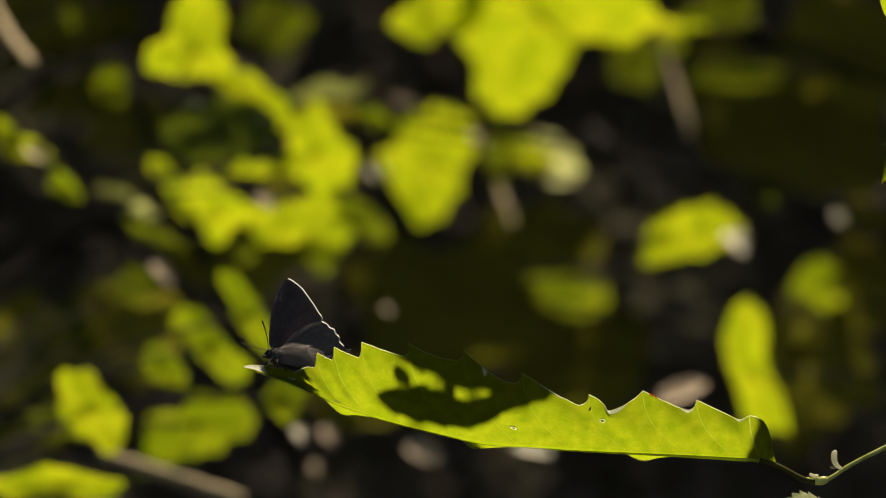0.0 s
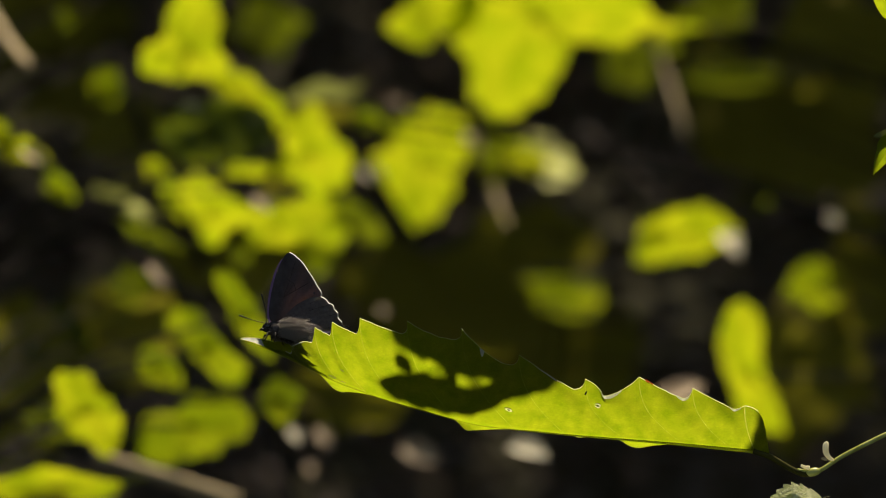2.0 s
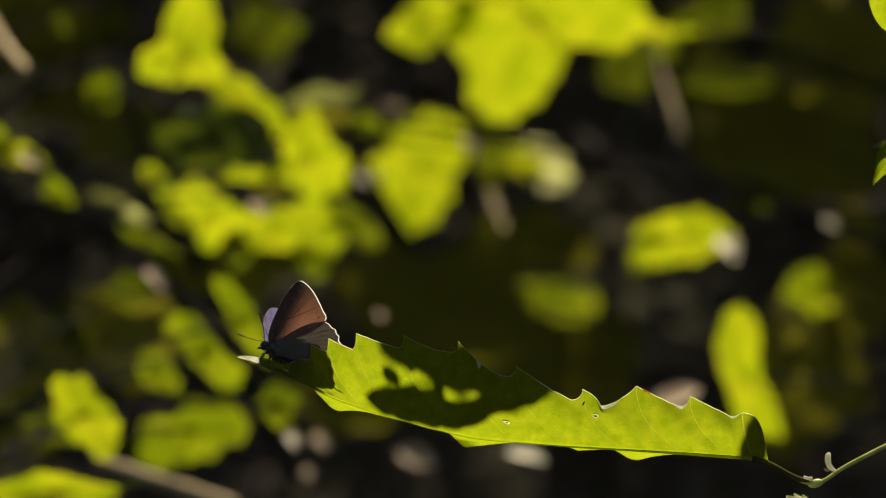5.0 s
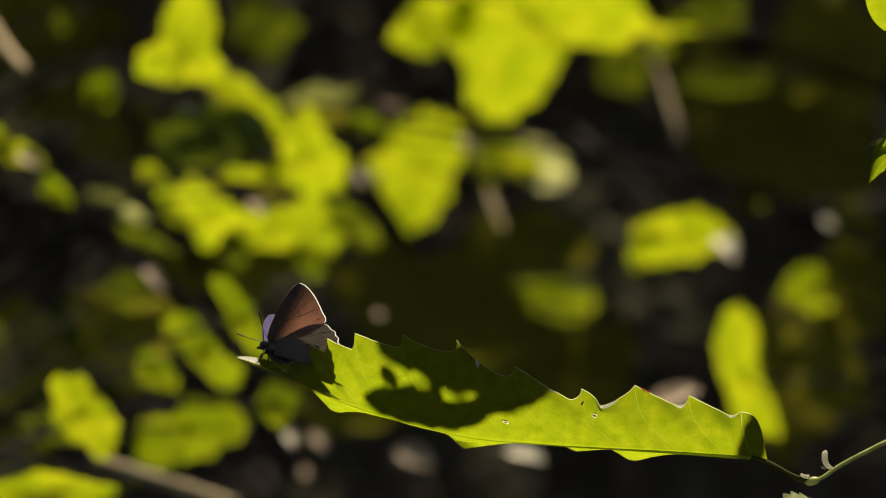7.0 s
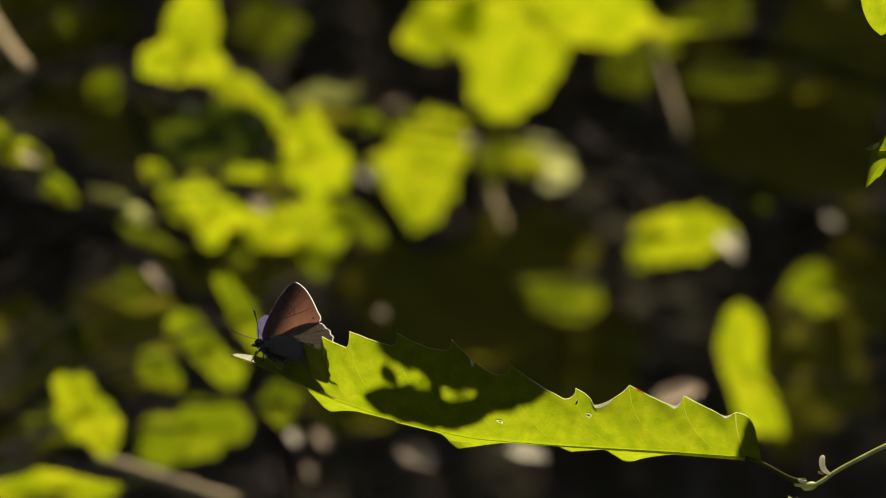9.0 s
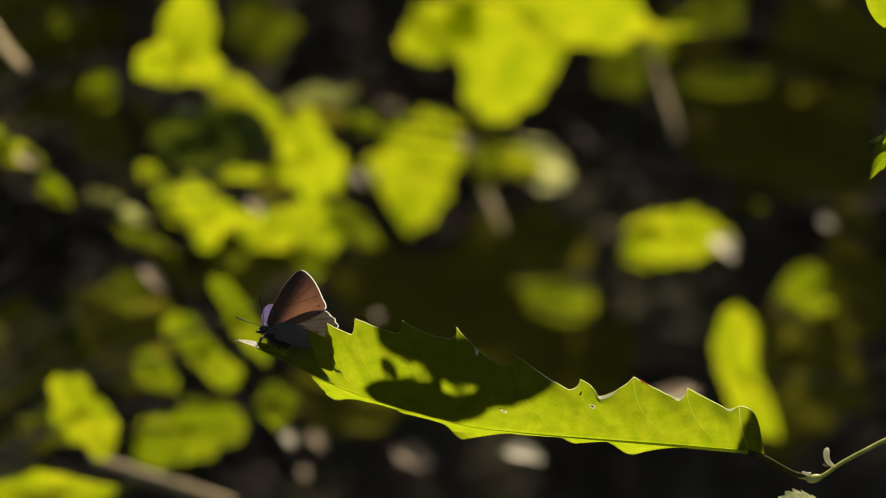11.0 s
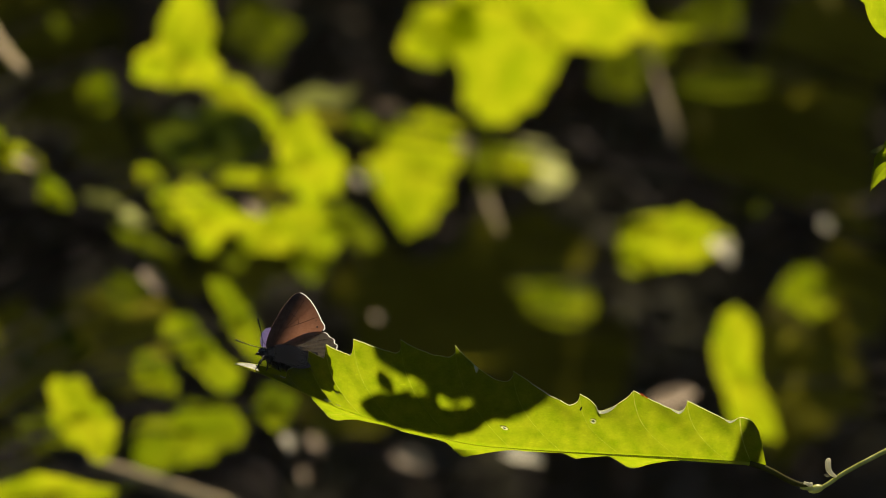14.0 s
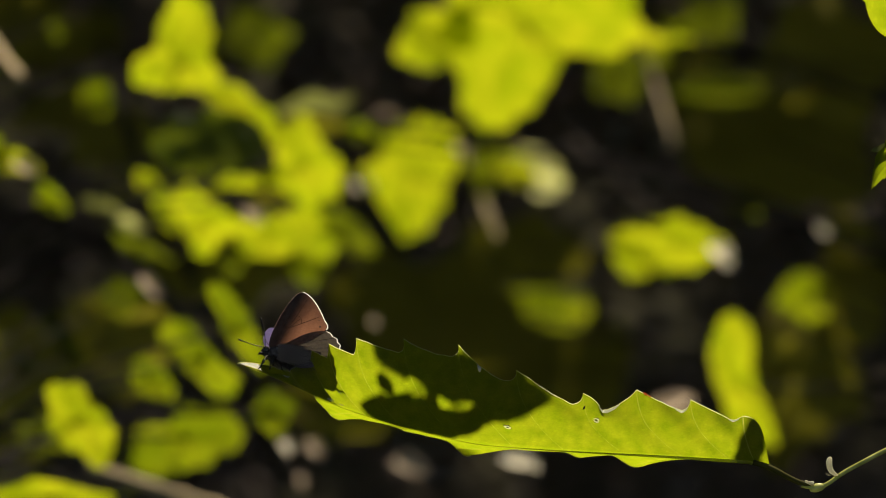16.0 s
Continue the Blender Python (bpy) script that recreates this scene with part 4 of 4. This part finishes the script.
def stick(points, r0, r1, label, lit=1.05, mat=None):
    """A bare stick with knotted bark, sunlit above the height lit."""
    ob = thing("stick", points[0], label, "stick", "bare sticks of the thicket")
    path = spline(points, 8)
    bm = bmesh.new()
    n = len(path)
    tube(bm, [p - Vector(points[0]) for p in path], [(r0 + (r1 - r0) * k / n) * (1 + 0.12 * math.sin(k * 1.9)) for k in range(n)], 10)
    part("wood", bm, mat or M_STICK, ob)
    for p in path[::2]:
        if lit < p.z < 1.33 and abs(p.x) < 0.24:
            sun_spot(p, 0.024)


stick([(-0.182, 0.82, 1.3078), (-0.1521, 0.65, 1.2768), (-0.1328, 0.55, 1.2595)], 0.0017, 0.0017, "pale broken stick among the leaves")
stick([(0.0876, 1.0, 1.3071), (0.0963, 1.0, 1.2827), (0.1028, 0.98, 1.2589), (0.1047, 0.975, 1.2491)], 0.0014, 0.0014, "pale bare stick among the leaves")
# lower part of the stick above, its shade put into dark wood
stick([(0.1035, 0.985, 1.2486), (0.1057, 0.98, 1.2340), (0.1075, 0.97, 1.2098), (0.1116, 0.96, 1.1764)], 0.0012, 0.001, "dark thin stem in the shade", 9.0, M_STEM)
stick([(-0.1073, 0.5, 1.1362), (-0.0853, 0.5, 1.1294), (-0.0624, 0.5, 1.122)], 0.0019, 0.0021, "pale fallen stick above the litter")
stick([(0.0196, 1.1, 1.2543), (0.0232, 0.95, 1.2275), (0.0272, 0.82, 1.209)], 0.0013, 0.0013, "thin bare stick among the leaves", 9.0)
stick([(-0.1271, 0.82, 1.2836), (-0.1140, 0.8, 1.2479), (-0.0974, 0.8, 1.2089), (-0.0768, 0.8, 1.1634), (-0.0616, 0.8, 1.1265), (-0.0529, 0.8, 1.0875)], 0.002, 0.0026, "dark leaning stem among the shrubs", 9.0, M_STEM)
stick([(-0.1809, 0.84, 1.2602), (-0.1542, 0.84, 1.2313), (-0.1282, 0.82, 1.2046), (-0.0953, 0.82, 1.1739), (-0.0689, 0.82, 1.1431)], 0.0018, 0.0024, "dark leaning stem in the shade", 9.0, M_STEM)
stick([(0.0659, 1.1, 1.2543), (0.0865, 1.1, 1.2363), (0.1045, 1.1, 1.2183)], 0.003, 0.003, "dark broken stick in the shade", 9.0, M_BARK)
stick([(-0.0414, 0.86, 1.2587), (-0.0279, 0.86, 1.2340), (-0.0099, 0.86, 1.2047)], 0.0018, 0.0018, "dark thin stem in the shade", 9.0, M_STEM)

# ---- dry leaves in the thicket and on the litter, and scraps standing in for glints ----


def scrap(base, length, width, angle, tilt, mat=None):
    SEED[0] += 1
    ob = thing("dry_leaf_and_glint", base, "curled dry leaf in the twigs, some standing in for glints", "dry leaf", "dry leaves in the thicket")
    p = part("blade", blade_mesh(length, width, 0.3, 0.15, 0, SEED[0]), mat or M_DRY, ob)
    p.matrix_basis = pose(0, 0, 0, 90 + tilt, 0, 0) @ pose(0, 0, 0, 0, 0, angle)
    c = Vector(base) + (pose(0, 0, 0, 90 + tilt, 0, 0) @ pose(0, 0, 0, 0, 0, angle)).to_3x3() @ Vector((length / 2, 0, 0))
    sun_spot(c, 0.55 * length)


scrap((0.0223, 0.55, 1.1356), 0.0135, 0.0086, -9.3, -55, M_DRYGLINT)
scrap((-0.0133, 0.65, 1.1318), 0.0146, 0.0082, -20.2, -28)
scrap((0.0717, 0.6, 1.1467), 0.0240, 0.0090, 40.0, -50)
# seven scraps from here stand in for blurred sun glints
scrap((0.1084, 0.8, 1.2063), 0.0139, 0.0085, -60.2, -55, M_DRYGLINT)
scrap((0.1545, 0.85, 1.2143), 0.0066, 0.005, -48.3, -42, M_DRYGLINT)
scrap((-0.0495, 0.6, 1.1400), 0.0066, 0.0042, -65.8, -50, M_DRYGLINT)
scrap((-0.0431, 0.7, 1.1356), 0.0092, 0.0052, -63.7, -50)
scrap((-0.0204, 0.66, 1.1802), 0.0046, 0.0036, -54.7, -45)
scrap((0.0117, 0.9, 1.2475), 0.0103, 0.0068, -53, -50)
scrap((-0.0468, 0.7, 1.123), 0.0055, 0.0034, -68.9, -50)
scrap((-0.0975, 0.6, 1.1953), 0.0125, 0.005, -51.1, -45)
scrap((-0.0303, 0.9, 1.2335), 0.0126, 0.0076, -51.2, -50, M_DRYGLINT)
scrap((-0.0225, 0.9, 1.2616), 0.0125, 0.0042, -8.0, -45)
scrap((-0.0624, 0.6, 1.2182), 0.0095, 0.0058, -45.6, -50)
scrap((-0.1332, 0.53, 1.2323), 0.0096, 0.0057, -35.9, -45)


# ---- leaves overhead, whose shade falls on the folded leaf ----
overhang = thing("overhanging_branch", (0.05, 0.06, 1.33), "leafy oak branch overhanging the folded leaf", "branch")


def shade_leaf(p, q, width, up=0.17):
    """A leaf of the overhanging branch, up along the sun's ray from the stretch p to q that it shades."""
    off = SUN * up - overhang.location
    SEED[0] += 1
    leaf_between(overhang, Vector(p) + off, Vector(q) + off, width, (0.05, 0.74, 0.67), M_OPAQUE, "dark leaf seen from beneath", 5, SEED[0], 0.02)


shade_leaf((-0.013, -0.00339, 1.17165), (0.0112, -0.00395, 1.1686), 0.0096)
shade_leaf((-0.0100, -0.0106, 1.1828), (-0.0044, -0.008, 1.1764), 0.0046, 0.174)
shade_leaf((0.0040, -0.00465, 1.17020), (0.0243, -0.00718, 1.17301), 0.0052, 0.168)
shade_leaf((-0.01127, -0.01016, 1.18146), (0.00933, -0.01003, 1.17843), 0.0088, 0.172)
shade_leaf((-0.00498, -0.01046, 1.18038), (0.0245, -0.0069, 1.17340), 0.0092, 0.176)
shade_leaf((-0.01018, -0.01065, 1.1819), (-0.00606, -0.00815, 1.17735), 0.0048, 0.18)
shade_leaf((-0.00932, -0.00745, 1.17713), (-0.00628, -0.00553, 1.17366), 0.0034, 0.165)
shade_leaf((0.00022, -0.00964, 1.17843), (0.00239, -0.00485, 1.17062), 0.0024, 0.17)
shade_leaf((0.06374, -0.00731, 1.16813), (0.06006, 0.00174, 1.15675), 0.0062, 0.16)
shade_leaf((0.06331, -0.00388, 1.1638), (0.05832, 0.00262, 1.15545), 0.0062, 0.164)
bm = bmesh.new()
foot = Vector((0.00716, -0.00438, 1.16954)) + SUN * 0.171 - overhang.location
tube(bm, spline([foot, foot + SUN * 0.05, foot + SUN * 0.12, foot + SUN * 0.3 + Vector((-0.01, -0.001, 0)), foot + SUN * 0.5 + Vector((-0.03, 0.1, 0))], 5), 0.0009, 6)
part("twig", bm, M_TWIG, overhang)

# ---- thicket, and the unseen canopy and leaf ring added for shade ----


def scatter(name, count, place, size, mat, label, category, keep=None, seed=1):
    """Many small leaves in one mesh."""
    rnd = random.Random(seed)
    verts, faces = [], []
    for k in range(count):
        c = Vector(place(rnd))
        s = rnd.uniform(*size)
        if keep and not keep(c, s):
            continue
        m = Euler((rnd.uniform(-0.7, 0.7), rnd.uniform(-0.7, 0.7), rnd.uniform(0, 6.28))).to_matrix()
        i = len(verts)
        for a, b, h in ((-0.5, 0, 0), (-0.2, 0.22, 0.05), (0.2, 0.2, 0.05), (0.5, 0, -0.04), (0.2, -0.2, 0.05), (-0.2, -0.22, 0.05), (0, 0, -0.03)):
            verts.append(c + m @ Vector((a * s, b * s, h * s)))
        faces += [(i, i + 1, i + 6), (i + 1, i + 2, i + 6), (i + 2, i + 3, i + 6), (i + 3, i + 4, i + 6), (i + 4, i + 5, i + 6), (i + 5, i, i + 6)]
    me = bpy.data.meshes.new(name)
    me.from_pydata(verts, [], faces)
    me.materials.append(mat)
    return tagged(new(name, me), label, category, kind="stuff")


GAP = np.array(GAPS)


def open_sky(c, s):
    """False where a leaf would stand in a gap left in the added canopy."""
    k = (1.5 - c.z) / SUN.z
    x, y = c.x + SUN.x * k, c.y + SUN.y * k
    return bool(np.all((x - GAP[:, 0]) ** 2 + (y - GAP[:, 1]) ** 2 > (GAP[:, 2] + 0.45 * s) ** 2))


# both canopies are out of view, added to let sun onto noted spots only
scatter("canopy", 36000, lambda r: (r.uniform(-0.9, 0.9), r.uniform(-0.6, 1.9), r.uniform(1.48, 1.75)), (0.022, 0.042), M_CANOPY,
        "unseen canopy of dark leaves added to shade the shrubs", "canopy", open_sky, 2)
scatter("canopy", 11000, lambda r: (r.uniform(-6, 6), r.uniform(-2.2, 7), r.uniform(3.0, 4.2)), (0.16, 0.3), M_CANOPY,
        "unseen high canopy of dark leaves added for shade", "canopy", open_sky, 3)
scatter("thicket", 24000, lambda r: (r.uniform(-0.7, 0.7), r.uniform(1.5, 2.3), r.uniform(0.75, 1.75)), (0.018, 0.042), M_THICKET,
        "dark tangle of shaded leaves", "thicket", None, 4)
# unseen ring of leaves, added to close off the low sky
scatter("far_woods", 5000, lambda r: (lambda a, d: (d * math.cos(a), d * math.sin(a), r.uniform(0.1, 4.2)))(r.uniform(-0.5, 3.64), r.uniform(4.5, 7.0)), (0.25, 0.5), M_CANOPY,
        "unseen ring of dark leaves added to block low sky light", "woods", None, 5)


# ---- motion ----
# seconds; how far the near and the far pair of wings is open, in degrees
OPENING = [(0, 1.5, 1.2), (1.5, 1.5, 1.2), (2, 3, 6), (2.5, 6, 12), (3, 12, 18), (3.5, 24, 28), (4, 39, 36), (4.2, 42, 38), (6.3, 51, 43), (7, 52, 46), (9, 54, 48), (12, 56, 50), (16, 57, 51)]


def motions():
    walk(branch, [(t, pose(bx, 0, bz, 0, br, 0)) for t, cx, cp, cyaw, bx, bz, br, *rest in SWAY])
    leaf_rows = [(t, pose(lx, 0, lz, -tilt, lr, 0)) for t, cx, cp, cyaw, bx, bz, br, lx, lz, lr, tilt in SWAY]
    walk(leaf, leaf_rows)

    def seat(t):
        """Where the butterfly sits on the leaf's tip; it leans back as its wings open."""
        k = min(1.0, max(0.0, (t - 3.5) / 3.0))
        return pose(-0.1037 + 0.0003 * k, -0.0016 - 0.0022 * k, 0.0213, 0, 0, 197 - 2.5 * k) @ pose(0, 0, 0, 16.5, -3 - 2.2 * k, 0)

    walk(butterfly, [(r[0], pose(r[4], 0, r[5], 0, r[6], 0) @ m @ seat(t)) for r, (t, m) in zip(SWAY, leaf_rows)])
    ox, oy, oz = overhang.location
    drift = ((0, 0, 0), (1.5, 0, 0), (4, -1.5, 0.9), (6.3, -2.6, 1.7), (9, -2.6, 1.8), (12, -3.0, 2.3), (16, -3.3, 2.6))
    walk(overhang, [(t, pose(ox + dx * MM, oy + dy * MM, oz)) for t, dx, dy in drift])
    m = swaying.matrix_basis.copy()
    walk(swaying, [(t, m @ pose(0, 0, 0, 0, 0, a)) for t, a in ((0, 0), (2, 2), (4, 3), (6.5, 9), (8, 13), (9, 16), (12, 21), (14, 22), (16, 20))])
    m2 = unfolding.matrix_basis.copy()
    hinge = Matrix.Translation(m2 @ Vector((0.0208, 0, 0)))
    walk(unfolding, [(t, hinge @ pose(0, 0, 0, 0, 0, a) @ hinge.inverted() @ m2) for t, a in ((0, 28), (3.5, 24), (7, 23), (9, 22), (12.5, 14), (14.5, 10), (16, 3))])
    for w, side, extra in WINGS:
        root = pose(0.3 * MM, 0.15 * MM * side, 3.9 * MM)
        rows = [(t, near if side > 0 else far) for t, near, far in OPENING]
        walk(w, [(t, root @ pose(0, 0, 0, -side * (a + (extra if a > 5 else 0)), 0, 0)) for t, a in rows])


motions()
